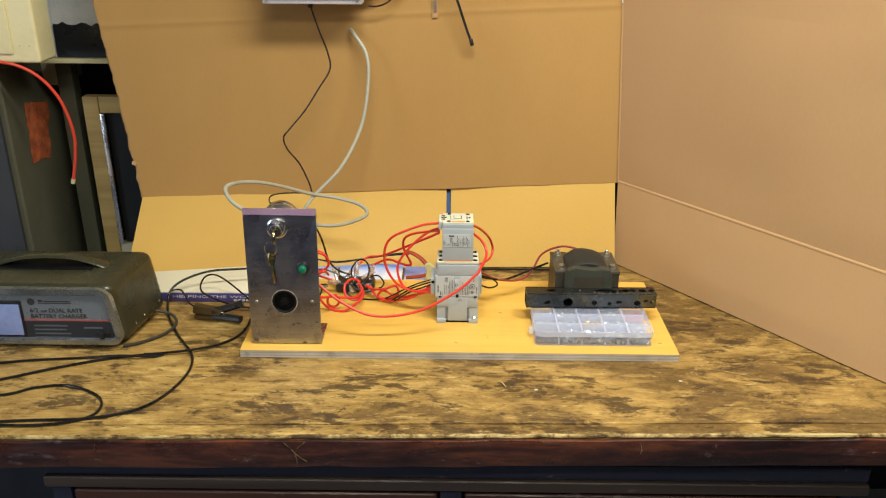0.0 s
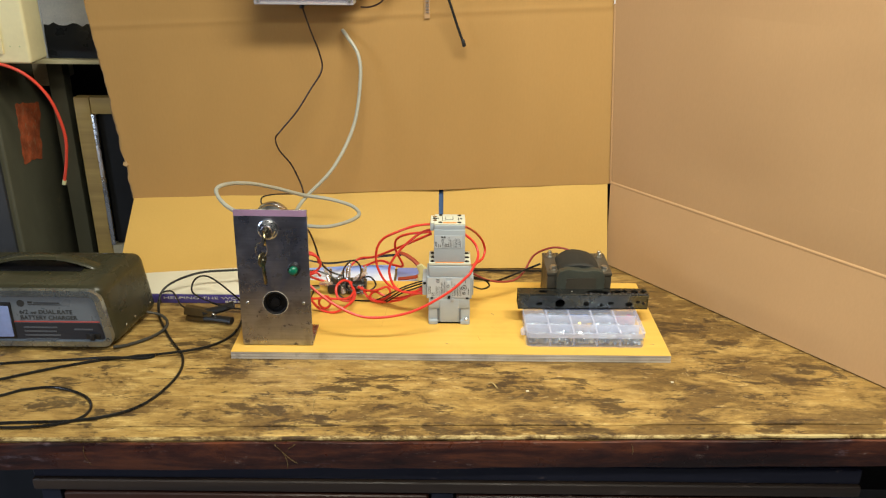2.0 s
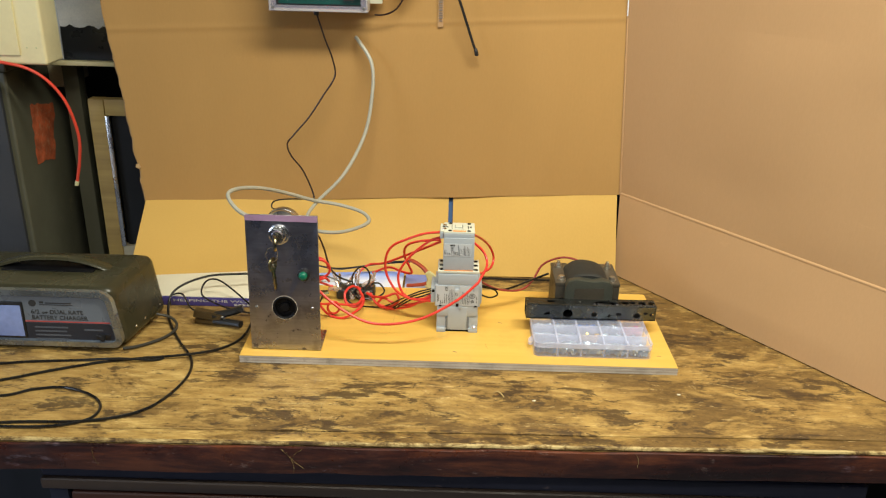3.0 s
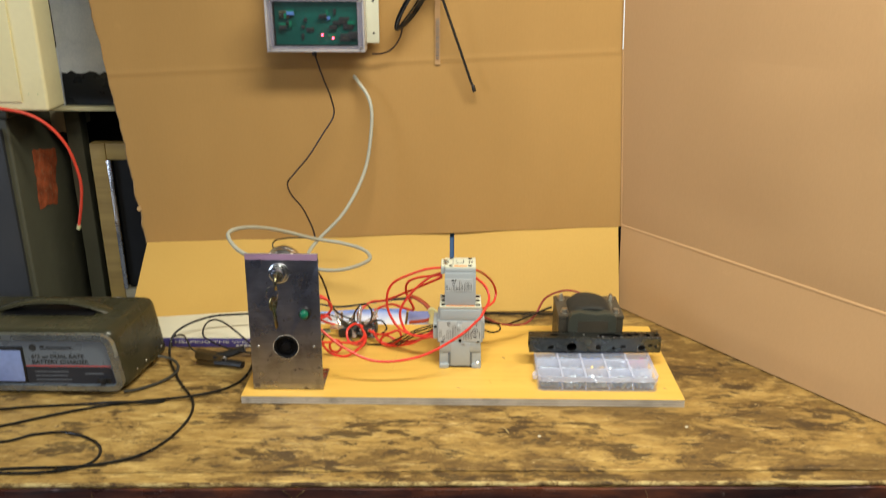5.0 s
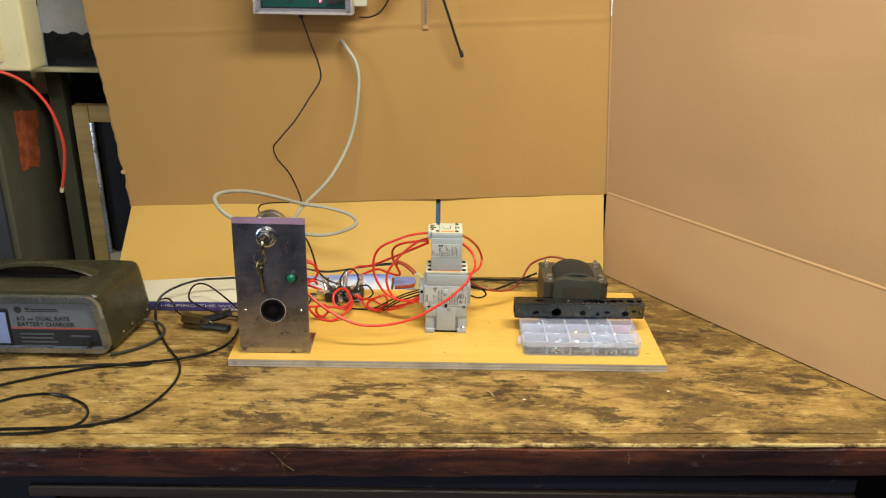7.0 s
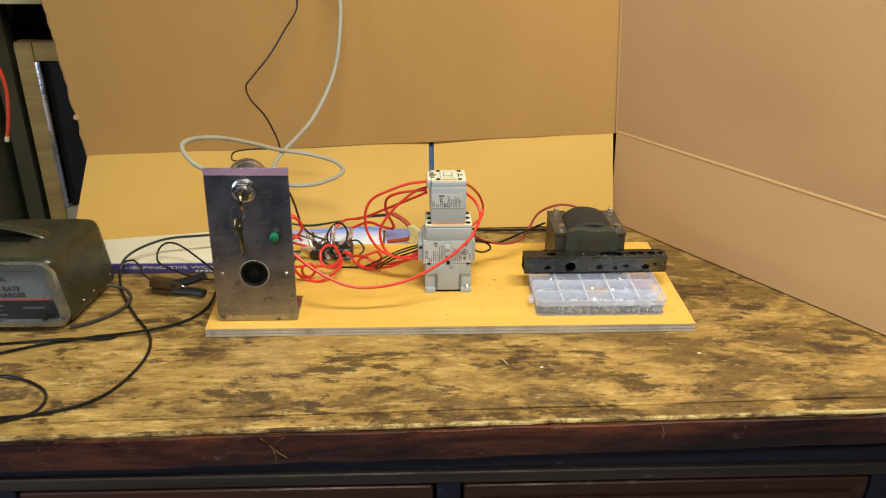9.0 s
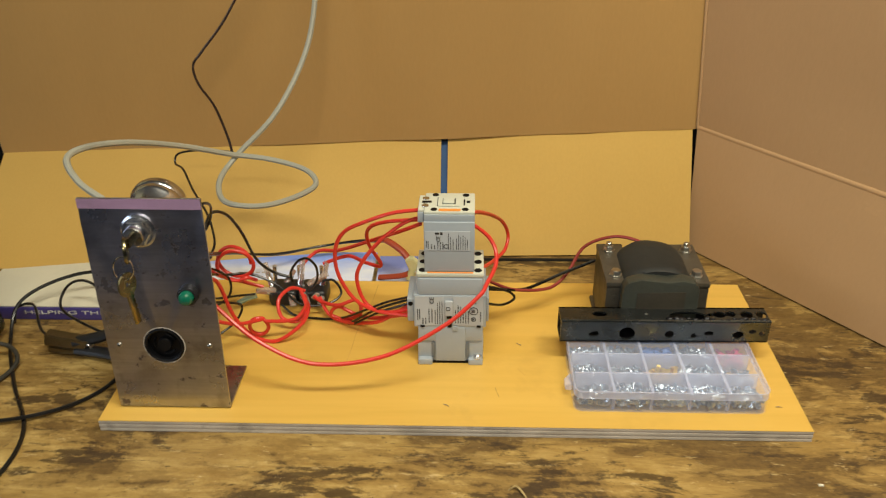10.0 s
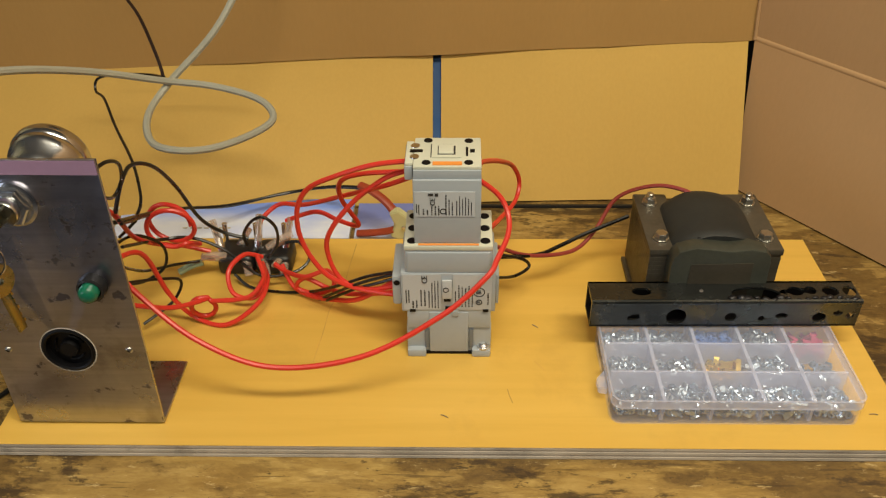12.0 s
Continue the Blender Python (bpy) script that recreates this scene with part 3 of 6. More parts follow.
# ---- cardboard walls ----
def torn_sheet(corner_fn, z0, z1, thick, rows=40, cols=24):
    """A sheet whose left edge is ragged: corner_fn(z) gives the two end points of each row."""
    b = bmesh.new()
    front, back = [], []
    for i in range(rows + 1):
        z = z0 + (z1 - z0) * i / rows
        l, r = corner_fn(z)
        n = (r - l).cross(Vector((0, 0, 1))).normalized()
        fr, bk = [], []
        for j in range(cols + 1):
            p = l.lerp(r, j / cols) + n * 0.004 * noise.noise(Vector((j * 0.35, z * 4, 3.0))) * min(1, (cols - j) / 3)
            fr.append(b.verts.new(p)), bk.append(b.verts.new(p - n * thick))
        front.append(fr), back.append(bk)
    for g, flip in ((front, False), (back, True)):
        for i in range(rows):
            for j in range(cols):
                q = (g[i][j], g[i][j + 1], g[i + 1][j + 1], g[i + 1][j])
                b.faces.new(q[::-1] if flip else q)
    for i in range(rows):
        b.faces.new((front[i][0], front[i + 1][0], back[i + 1][0], back[i][0]))
        b.faces.new((front[i][-1], back[i][-1], back[i + 1][-1], front[i + 1][-1]))
    for j in range(cols):
        b.faces.new((front[0][j], back[0][j], back[0][j + 1], front[0][j + 1]))
        b.faces.new((front[-1][j], front[-1][j + 1], back[-1][j + 1], back[-1][j]))
    return b


def build_cardboard():
    back = empty("cardboard_backdrop", (0.15, 0.40, TOP), "large unfolded brown cardboard box standing behind the board", "cardboard")

    def left_x(z):
        t = max(0.0, (z - 0.99) / 0.35)
        return -0.262 - 0.042 * min(t, 1.3) ** 1.1 + 0.004 * noise.noise(Vector((0, z * 30, 1))) + 0.0013 * noise.noise(Vector((5, z * 90, 1)))

    def fold(x):
        """Height of the lower fold."""
        return 0.992 + (x + 0.265) * 0.0512

    def fold_hi(x):
        return 1.297 + (x + 0.31) * 0.043

    # one sheet from the lower fold up, leaning back a little, with a soft rolled crease
    def row(z):
        if z <= 1.30:
            t = (z - 0.99) / 0.31
            l, r = Vector((left_x(z), 0.3985 + 0.016 * t, 0.990 + t * 0.300)), Vector((0.5905 - 0.0135 * t, 0.3815 + 0.030 * t, 1.0345 + t * 0.2965))
        else:
            t = (z - 1.30) / 0.45
            l, r = Vector((left_x(z), 0.4145 + 0.016 * t, 1.290 + t * 0.45)), Vector((0.5770 - 0.015 * t, 0.4115 + 0.0195 * t, 1.331 + t * 0.449))
        roll = Vector((0, -0.0008 * math.exp(-((z - 1.300) / 0.0045) ** 2) + 0.0003 * math.exp(-((z - 1.291) / 0.006) ** 2), 0))
        return l + roll, r + roll

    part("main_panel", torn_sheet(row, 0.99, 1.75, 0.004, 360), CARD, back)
    def rear_row(z):
        l, r = row(z)
        o = 0.0035 + 0.0025 * noise.noise(Vector((2, z * 11, 4)))
        return l + Vector((-o, 0.0046, 0)), l + Vector((0.06, 0.0046, 0))

    part("rear_ply", torn_sheet(rear_row, 0.99, 1.75, 0.0015, 160, 6), CARD_EDGE, back, "torn inner ply along the edge")
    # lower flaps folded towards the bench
    part("lower_flap", slab(((-0.243, 0.240, TOP + 0.0178), (0.284, 0.308, TOP + 0.002), (0.284, 0.3935, 1.0205), (-0.262, 0.4005, 0.9935)), 0.004, 12, 0.003, 1), CARD_LIT, back)
    part("lower_flap", slab(((0.292, 0.308, TOP + 0.002), (0.578, 0.318, TOP + 0.002), (0.579, 0.3835, 1.0360), (0.292, 0.3933, 1.0210)), 0.004, 12, 0.003, 2), CARD_LIT, back)
    part("blue_tape", slab(((0.279, 0.318, 0.9145), (0.297, 0.318, 0.9145), (0.297, 0.396, 1.014), (0.279, 0.396, 1.014)), 0.001), BLUE_TAPE, back)
    # printed strip beside the seam
    part("printed_strip", slab(((0.258, 0.4085, 1.3085), (0.267, 0.4085, 1.309), (0.267, 0.4135, 1.46), (0.258, 0.4135, 1.46)), 0.0008), CARD_PINK, back)
    bm = None
    for k in range(16):
        z = 1.318 + k * 0.0042
        bm = box((0.260, 0.4070, z), (0.2655, 0.4125, z + (0.0028 if k % 3 else 0.0018)), bm=bm)
    part("print_bars", bm, PLY_DARK, back, smooth=False)

    part("torn_tab", prism([(-0.268, 0.4000, 1.051), (-0.264, 0.4000, 1.054), (-0.267, 0.4000, 1.061), (-0.272, 0.3995, 1.059), (-0.273, 0.3990, 1.054)], (0, 0.002, 0)), CARD_EDGE, back, "pale torn paper tab")
    right = empty("cardboard_side", (0.75, 0.1, TOP), "brown cardboard sheet standing at an angle beside the board", "cardboard")
    d = Vector((0.274, -0.361, 0)).normalized()
    out = Vector((0.797, 0.605, 0))

    def at(s, o, z):
        p = Vector((0.585, 0.378, 0)) + d * s + out * o
        return Vector((p.x, p.y, z))

    # the corner leans with the back sheet
    c0, c1, c2 = Vector((0.5845, 0.3805, 1.034)), Vector((0.5705, 0.4100, 1.3325)), Vector((0.555, 0.430, 1.80))
    a, b = c0 + Vector((-0.001, -0.001, 0.002)), at(0.80, -0.004, 1.038)
    top = at(0.80, 0.016, 1.352)
    part("lower_flap", slab((at(0.030, -0.031, TOP + 0.002), at(0.54, -0.031, TOP + 0.002), a.lerp(b, 0.672), a), 0.004, 16, 0.003, 7), CARD_PINK, right)
    set_in = out * 0.0012
    part("main_panel", slab((a + set_in, b + set_in, top, c1), 0.004, 18, 0.008, 8), CARD_PINK, right)
    part("rolled_crease", sweep([a + out * 0.0034, a.lerp(b, 0.35) + out * 0.0031, a.lerp(b, 0.672) + out * 0.0034], 0.0038, 24, 12), CARD_PINK, right)
    part("upper_flap", slab((c1, top, at(0.80, 0.03, 1.82), c2), 0.004, 14, 0.006, 9), CARD_PINK, right)
    part("corner_fold", sweep([a, a.lerp(c1, 0.5), c1], 0.0016, 8, 8), CARD_PINK, right)
    part("white_corner_strip", sweep([c1 + Vector((-0.001, -0.003, 0.002)), (c1 + c2) / 2 + Vector((-0.001, -0.003, 0)), c2 + Vector((-0.001, -0.003, 0))], 0.0011, 6, 6), WHITE_PAPER, right, "thin white strip along the corner")


build_cardboard()


def build_scraps():
    """Small litter: a shaving on the bench, splinters on the board, a torn tab at the sheet's edge."""
    s = sweep([(0.352, -0.062, TOP + 0.001), (0.358, -0.060, TOP + 0.004), (0.362, -0.064, TOP + 0.003), (0.366, -0.070, TOP + 0.001)], 0.0009, 6, 6, flat=0.4)
    tagged(part("wood_shaving", s, WORN_ARRIS), "curled pale wood shaving on the bench", "shaving")
    for x, y, a in ((0.368, 0.118, 0.7), (0.300, 0.026, 0.5), (0.590, 0.030, 0.1)):
        d = Vector((math.cos(a), -math.sin(a), 0)) * 0.0028
        p = Vector((x, y, DECK + 0.0005))
        tagged(part("splinter", sweep([p - d, p + Vector((0, 0, 0.0006)), p + d], 0.0003, 5, 4), PLY_DARK), "tiny dark wood splinter on the board", "splinter", "splinters on the board")
    for x, y in ((0.405, -0.075), (0.60, -0.05)):
        tagged(part("chip", box((x - 0.002, y - 0.001, TOP), (x + 0.002, y + 0.001, TOP + 0.0012), 0.0003), PAPER), "tiny pale chip on the bench", "chip", "chips on the bench")


build_scraps()


# ---- the plywood board ----
def build_board():
    board = empty("plywood_board", (0.305, 0.117, TOP), "yellow-varnished plywood board with raw layered edges on the bench", "board")
    z = TOP + 0.0006
    for k, (h, m) in enumerate(((0.0022, PLY_LIGHT), (0.0021, PLY_MID), (0.0024, PLY_LIGHT), (0.0019, PLY_MID), (0.0018, PLY_LIGHT))):
        e = 0.0003 * (k % 2)
        part("ply", box((e, e, z), (0.61 - e, 0.234 - e, z + h - 0.00005)), m, board, smooth=False)
        z += h
    part("veneer", box((0, 0, z), (0.61, 0.234, DECK), 0.0003, 1), VENEER, board, "smooth yellow varnished veneer")
    for pts in ([(0.220, 0.226), (0.217, 0.190), (0.215, 0.165), (0.208, 0.140), (0.206, 0.110), (0.203, 0.078)], [(0.344, 0.052), (0.345, 0.046), (0.347, 0.039)], [(0.365, 0.080), (0.370, 0.073), (0.372, 0.070)]):
        part("crack", sweep([(x, y, DECK + 0.00005) for x, y in pts], 0.0004, 5, 5, flat=0.3), VENEER_CRACK, board, "brown hairline crack in the veneer")


build_board()


# ---- key-switch panel ----
def build_panel():
    p = empty("switch_panel", (0.063, 0.02, DECK), "bent steel panel with key switch, green lamp and round socket", "control panel")
    lean = Matrix.Translation((0.063, 0.017, DECK)) @ Matrix.Rotation(radians(-3.0), 4, "X")

    def on(x, z, y=0.0):
        return lean @ Vector((x, y, z))

    # plate with a round socket hole and a rolled bend into the foot
    bm = bmesh.new()
    hw, hh, t, hr, hz = 0.0488, 0.1995, 0.0022, 0.0172, 0.0655
    n = 48
    for y in (0.0, t):
        rim, hole = [], []
        for k in range(n):
            a = 2 * math.pi * k / n
            ca, sa = math.cos(a), math.sin(a)
            up, dn = (hh - hz), (hz - 0.003)
            s = min(hw / abs(ca) if abs(ca) > 1e-6 else 9, (up if sa > 0 else dn) / abs(sa) if abs(sa) > 1e-6 else 9)
            rim.append(bm.verts.new(on(s * ca, hz + s * sa, y)))
            hole.append(bm.verts.new(on(hr * ca, hz + hr * sa, y)))
        for k in range(n):
            bm.faces.new((rim[k], rim[(k + 1) % n], hole[(k + 1) % n], hole[k]))
        if y == 0.0:
            first = (rim, hole)
        else:
            for a_, b_ in zip(first, (rim, hole)):
                for k in range(n):
                    bm.faces.new((a_[k], a_[(k + 1) % n], b_[(k + 1) % n], b_[k]))
    # square the outer corners
    for sx in (-1, 1):
        for z in (0.003, hh):
            for y in (0.0, t):
                target = on(sx * hw, z, y)
                v = min(bm.verts, key=lambda q: (q.co - target).length)
                v.co = target
    part("face_plate", bm, STEEL, p, "brushed steel plate with rust-brown stains")
    bm = sweep([on(-hw, 0.0036, 0.0018), on(0, 0.0034, 0.0018), on(hw, 0.0036, 0.0018)], 0.0019, 10, 4)
    part("bend", bm, STEEL, p)
    part("foot", box((0.0145, 0.0185, DECK + 0.0006), (0.1115, 0.076, DECK + 0.0028), 0.0006), STEEL, p, "steel foot flange flat on the board")
    part("tape_strip", slab((on(-0.0486, 0.1912, -0.0006), on(0.0486, 0.1905, -0.0006), on(0.0486, 0.1992, -0.0006), on(-0.0486, 0.1992, -0.0006)), 0.0005), PINK_TAPE, p, "lilac masking tape along the top edge")
    part("burr", sweep([on(-hw, hh, 0.0002), on(-0.018, hh + 0.0003, 0.0002), on(0.016, hh, 0.0002), on(hw, hh + 0.0002, 0.0002)], 0.00028, 6, 6), NUT, p, "bright burr along the cut top edge")
    # light metal line added for the bright side edge of the plate
    part("burr", sweep([on(hw, 0.004, 0.0002), on(hw + 0.0001, 0.1, 0.0002), on(hw, hh, 0.0002)], 0.00026, 6, 6), NUT, p, "thin bright line along the cut side edge")
    ax = (lean.to_3x3() @ Vector((0, -1, 0)))
    # socket
    s = part("socket", lathe([(0, -0.012), (0.0168, -0.012), (0.0168, 0.0006), (0.0155, 0.0012), (0.0142, 0.0004), (0.0142, -0.004), (0, -0.004)], on(0, hz), ax, 40), DARK_SLOT, p, "black round twist-lock socket")
    for a0 in (20, 140, 260):
        pts = [on(0.0095 * math.cos(radians(a0 + d)), hz + 0.0095 * math.sin(radians(a0 + d)), 0.0034) for d in (0, 20, 40, 60)]
        part("socket_slot", sweep(pts, 0.0014, 6, 6, flat=0.5), DARK_SLOT, s)
    part("socket_hub", lathe([(0, 0.0), (0.0055, 0.0), (0.006, -0.0015), (0.006, -0.004), (0, -0.004)], on(0, hz), ax, 24), DARK_SLOT, s)
    part("gasket", lathe([(0.0169, 0.0), (0.0174, 0.0005), (0.0179, 0.0002), (0.0176, -0.0002)], on(0, hz), ax, 40), PLY_LIGHT, p, "pale chipped rim round the socket")
    # screws beside the socket
    for sx in (-1, 1):
        sc = part("screw", lathe([(0, 0.0012), (0.0013, 0.0010), (0.0021, 0.0004), (0.0023, 0.0), (0, 0.0)], on(sx * 0.0385, hz), ax, 16), NUT, p)
        part("screw_slot", box((-0.0012, -0.0016, -0.0003), (0.0012, -0.0009, 0.0003), turn=Matrix.Translation(on(sx * 0.0385, hz)) @ Matrix.Rotation(0.6, 4, "Y")), DARK_SLOT, sc)
    # green pilot lamp
    gx, gz = 0.0285, 0.1165
    lamp = part("pilot_lamp", lathe([(0, 0.0), (0.0084, 0.0), (0.0088, 0.002), (0.0082, 0.0065), (0.0066, 0.0072), (0.0060, 0.004), (0, 0.004)], on(gx, gz), ax, 28), BLACK, p, "black collar of the pilot lamp")
    part("lens", lathe([(0, 0.0140), (0.0030, 0.0138), (0.0050, 0.0126), (0.0060, 0.0104), (0.0060, 0.004), (0, 0.004)], on(gx, gz), ax, 12), GREEN_LENS, lamp, "green faceted lens")
    # key switch with two keys on a ring
    kx, kz = -0.0035, 0.1725
    sw = part("key_switch", lathe([(0, 0.0), (0.0135, 0.0), (0.0140, 0.0008), (0.0140, 0.002), (0.0122, 0.0028), (0.0122, 0.003), (0, 0.003)], on(kx, kz), ax, 40), CHROME, p, "chrome key switch with hexagon nut")
    part("hex_nut", lathe([(0, 0.003), (0.0112, 0.003), (0.0116, 0.0036), (0.0116, 0.0070), (0.0106, 0.0078), (0, 0.0078)], on(kx, kz), ax, 6), CHROME, sw)
    part("barrel", lathe([(0, 0.0078), (0.0082, 0.0078), (0.0082, 0.0125), (0.0075, 0.0135), (0.0030, 0.0135), (0.0028, 0.0125), (0, 0.0125)], on(kx, kz), ax, 28), CHROME, sw)
    bm = box((kx - 0.0012, -0.024, kz - 0.004), (kx + 0.0012, -0.011, kz + 0.004), 0.0004, turn=lean)
    bm = lathe([(0.0024, -0.0013), (0.0106, -0.0013), (0.0110, 0.0), (0.0106, 0.0013), (0.0024, 0.0013), (0.0024, -0.0013)], on(kx, kz - 0.003, -0.029), lean.to_3x3() @ Vector((1, 0.35, 0)), 28, bm)
    part("inserted_key", bm, BRASS, sw, "worn brass key in the lock")
    c = on(kx - 0.004, kz - 0.018, -0.031)
    ring = [c + Vector((0.0078 * math.cos(a), 0.002 * math.sin(a), 0.0092 * math.sin(a))) for a in [2 * math.pi * k / 14 for k in range(15)]]
    part("key_ring", sweep(ring, 0.0006, 6, 4), CHROME, sw)
    top = on(kx - 0.004, kz - 0.026, -0.031)
    tilt = Matrix.Translation(top) @ Matrix.Rotation(radians(-5), 4, "Y") @ Matrix.Rotation(radians(72), 4, "Z")
    bm = lathe([(0.0022, -0.001), (0.0096, -0.001), (0.0100, 0.0), (0.0096, 0.001), (0.0022, 0.001), (0.0022, -0.001)], tilt @ Vector((0, 0, -0.006)), tilt.to_3x3() @ Vector((0, 1, 0)), 24)
    bm = box((-0.0036, -0.0009, -0.041), (0.0022, 0.0009, -0.012), 0.0004, turn=tilt, bm=bm)
    for k in range(5):
        bm = box((0.0016, -0.0008, -0.018 - k * 0.0048), (0.0036 - 0.0007 * (k % 2), 0.0008, -0.0155 - k * 0.0048), 0.0002, 1, turn=tilt, bm=bm)
    part("hanging_key", bm, BRASS, sw, "second brass key hanging from the ring")
    # round chrome alarm drum behind the plate
    drum = part("alarm_drum", lathe([(0, -0.004), (0.018, -0.003), (0.0230, 0.0), (0.0243, 0.003), (0.0243, 0.008), (0.0233, 0.0095), (0.0236, 0.0115), (0.0225, 0.016), (0.0203, 0.019), (0.0200, 0.026), (0.0185, 0.030), (0.0153, 0.036), (0, 0.037)], (0.0535, 0.094, 1.0775), (0.0, -1.0, -0.12), 40), CHROME, p, "round stepped chrome drum behind the panel")
    part("drum_stem", rod((0.0525, 0.058, 1.074), (0.0585, 0.030, 1.076), 0.008, 20), ZINC, drum)
    return p


build_panel()


# ---- the two contactors ----
def bars(x0, x1, z0, z1, y, n, seed, vertical=False, bm=None):
    """Small printed lines of uneven length on an upright face."""
    r = random.Random(seed)
    for k in range(n):
        if vertical:
            x = x0 + (x1 - x0) * (k + 0.3) / n
            w = (x1 - x0) / n * 0.4
            bm = box((x, y - 0.0003, z0 + (z1 - z0) * r.uniform(0, 0.25)), (x + w, y, z1 - (z1 - z0) * r.uniform(0, 0.2)), bm=bm)
        else:
            z = z1 - (z1 - z0) * (k + 0.7) / n
            h = (z1 - z0) / n * 0.42
            bm = box((x0, y - 0.0003, z), (x0 + (x1 - x0) * r.uniform(0.55, 1.0), y, z + h), bm=bm)
    return bm


def holes(name, places, r, z, parent):
    for x, y in places:
        # each hole is a flat disc, its shade put into the colour
        part(name, lathe([(r * 1.05, 0.0), (r, 0.0004), (0, 0.0003)], (x, y, z), (0, 0, 1), 18), DARK_SLOT, parent, smooth=True)


def print_columns(x0, x1, z0, z1, y, cols, seed, bm=None):
    """Fine print turned upright: dashes of uneven length with gaps, as words too small to read."""
    r = random.Random(seed)
    pitch = (x1 - x0) / cols
    for k in range(cols):
        x = x0 + pitch * (k + 0.3)
        z, end = z0, z0 + (z1 - z0) * r.uniform(0.45, 1.0)
        while z < end:
            w = r.uniform(0.0006, 0.0022)
            bm = box((x, y - 0.0002, z), (x + pitch * r.uniform(0.30, 0.42), y, min(z + w, end + 0.0002)), bm=bm)
            z += w + r.uniform(0.0004, 0.0008)
    return bm


def build_contactors():
    c = empty("large_contactor", (0.302, 0.11, DECK), "larger grey motor contactor with printed white labels on the board", "contactor", "stacked contactors")
    x0, x1, y0, y1 = 0.2720, 0.3330, 0.0882, 0.140
    part("base_block", box((x0, y0 + 0.001, DECK), (x1, y1, DECK + 0.026), 0.0012), GREY_PLASTIC, c)
    part("base_slot", box((x0 + 0.0135, y0 - 0.0006, DECK + 0.0002), (x1 - 0.0135, y0 + 0.003, DECK + 0.0022)), DARK_SLOT, c, smooth=False)
    for xa in (x0 + 0.0002, x1 - 0.0138):
        part("foot_lug", box((xa, y0 - 0.004, DECK), (xa + 0.0136, y0 + 0.012, DECK + 0.0065), 0.0015), GREY_PLASTIC, c)
    part("centre_web", box((x0 + 0.0165, y0 - 0.0012, DECK + 0.003), (x1 - 0.0165, y0 + 0.01, DECK + 0.0405), 0.0008), GREY_PLASTIC, c)
    for xa in (x0 + 0.0128, x1 - 0.0160):
        # grooves are darker strips set on the face, their shade in the colour
        part("side_groove", box((xa, y0 - 0.0002, DECK + 0.006), (xa + 0.0032, y0 + 0.006, DECK + 0.0235), 0.0003), FACE, c)
    part("mounting_screw", lathe([(0, 0.0035), (0.0022, 0.0033), (0.0036, 0.002), (0.0036, 0.001), (0.005, 0.0009), (0.005, 0), (0, 0)], (x1 - 0.0055, y0 + 0.001, DECK + 0.0066), (0, 0, 1), 18), ZINC, c, "bright zinc screw on the foot lug")
    part("middle_body", box((x0 + 0.0008, y0 - 0.0004, DECK + 0.0255), (x1 - 0.0008, y1, DECK + 0.0415), 0.001), GREY_PLASTIC, c)
    part("label_band", box((x0 - 0.0028, y0 - 0.0006, DECK + 0.0410), (x1 + 0.0022, y1 - 0.002, DECK + 0.0752), 0.0012), GREY_PLASTIC, c)
    part("side_terminal", box((x0 - 0.0090, y0 + 0.003, DECK + 0.0445), (x0 - 0.0029, y1 - 0.008, DECK + 0.0690), 0.0015), GREY_PLASTIC, c)
    part("terminal_screw", lathe([(0, 0.0005), (0.0021, 0.0004), (0.0023, 0)], (x0 - 0.0058, y0 + 0.0030, DECK + 0.0640), (0, -1, 0), 14), DARK_SLOT, c)
    part("side_terminal", box((x1 + 0.0023, y0 + 0.004, DECK + 0.0445), (x1 + 0.0046, y1 - 0.008, DECK + 0.0700), 0.0010), GREY_PLASTIC, c)
    yb = y0 - 0.0010
    za, zb = DECK + 0.0432, DECK + 0.0743
    for xa, xb, seed in ((x0 - 0.0012, x0 + 0.0252, 3), (x0 + 0.0333, x1 - 0.0006, 8)):
        lab = part("label_plate", box((xa, yb, za), (xb, yb + 0.0003, zb)), LABEL, c, "white type label with fine print", smooth=False)
        w, h = xb - xa, zb - za
        if seed == 3:
            bm = bars(xa + w * 0.04, xa + w * 0.18, za + h * 0.16, za + h * 0.58, yb, 2, 4, True)
            bm = print_columns(xa + w * 0.20, xa + w * 0.40, za + h * 0.05, za + h * 0.30, yb, 2, 5, bm)
            bm = print_columns(xa + w * 0.42, xa + w * 0.62, za + h * 0.10, za + h * 0.62, yb, 2, 6, bm)
            bm = print_columns(xa + w * 0.64, xa + w * 0.96, za + h * 0.05, za + h * 0.88, yb, 4, seed, bm)
            lettering("CE", 0.0056, Matrix.Translation((xa + w * 0.64, yb - 0.0002, za + h * 0.76)) @ Matrix.Rotation(radians(90), 4, "X") @ Matrix.Rotation(radians(90), 4, "Z"), INK, lab)
        else:
            bm = print_columns(xa + w * 0.03, xa + w * 0.55, za + h * 0.08, za + h * 0.86, yb, 6, seed)
            bm = print_columns(xa + w * 0.86, xa + w * 0.97, za + h * 0.15, za + h * 0.60, yb, 1, 9, bm)
            bm = bars(xa + w * 0.72, xa + w * 0.78, za + h * 0.72, za + h * 0.95, yb, 1, 10, True, bm)
            for fz, ra in ((0.51, 0.0041), (0.22, 0.0023)):
                ring = lathe([(ra - 0.0006, 0), (ra - 0.0006, 0.0003), (ra, 0.0003), (ra, 0)], (xa + w * 0.68, yb, za + h * fz), (0, -1, 0), 24)
                part("approval_mark", ring, INK, lab)
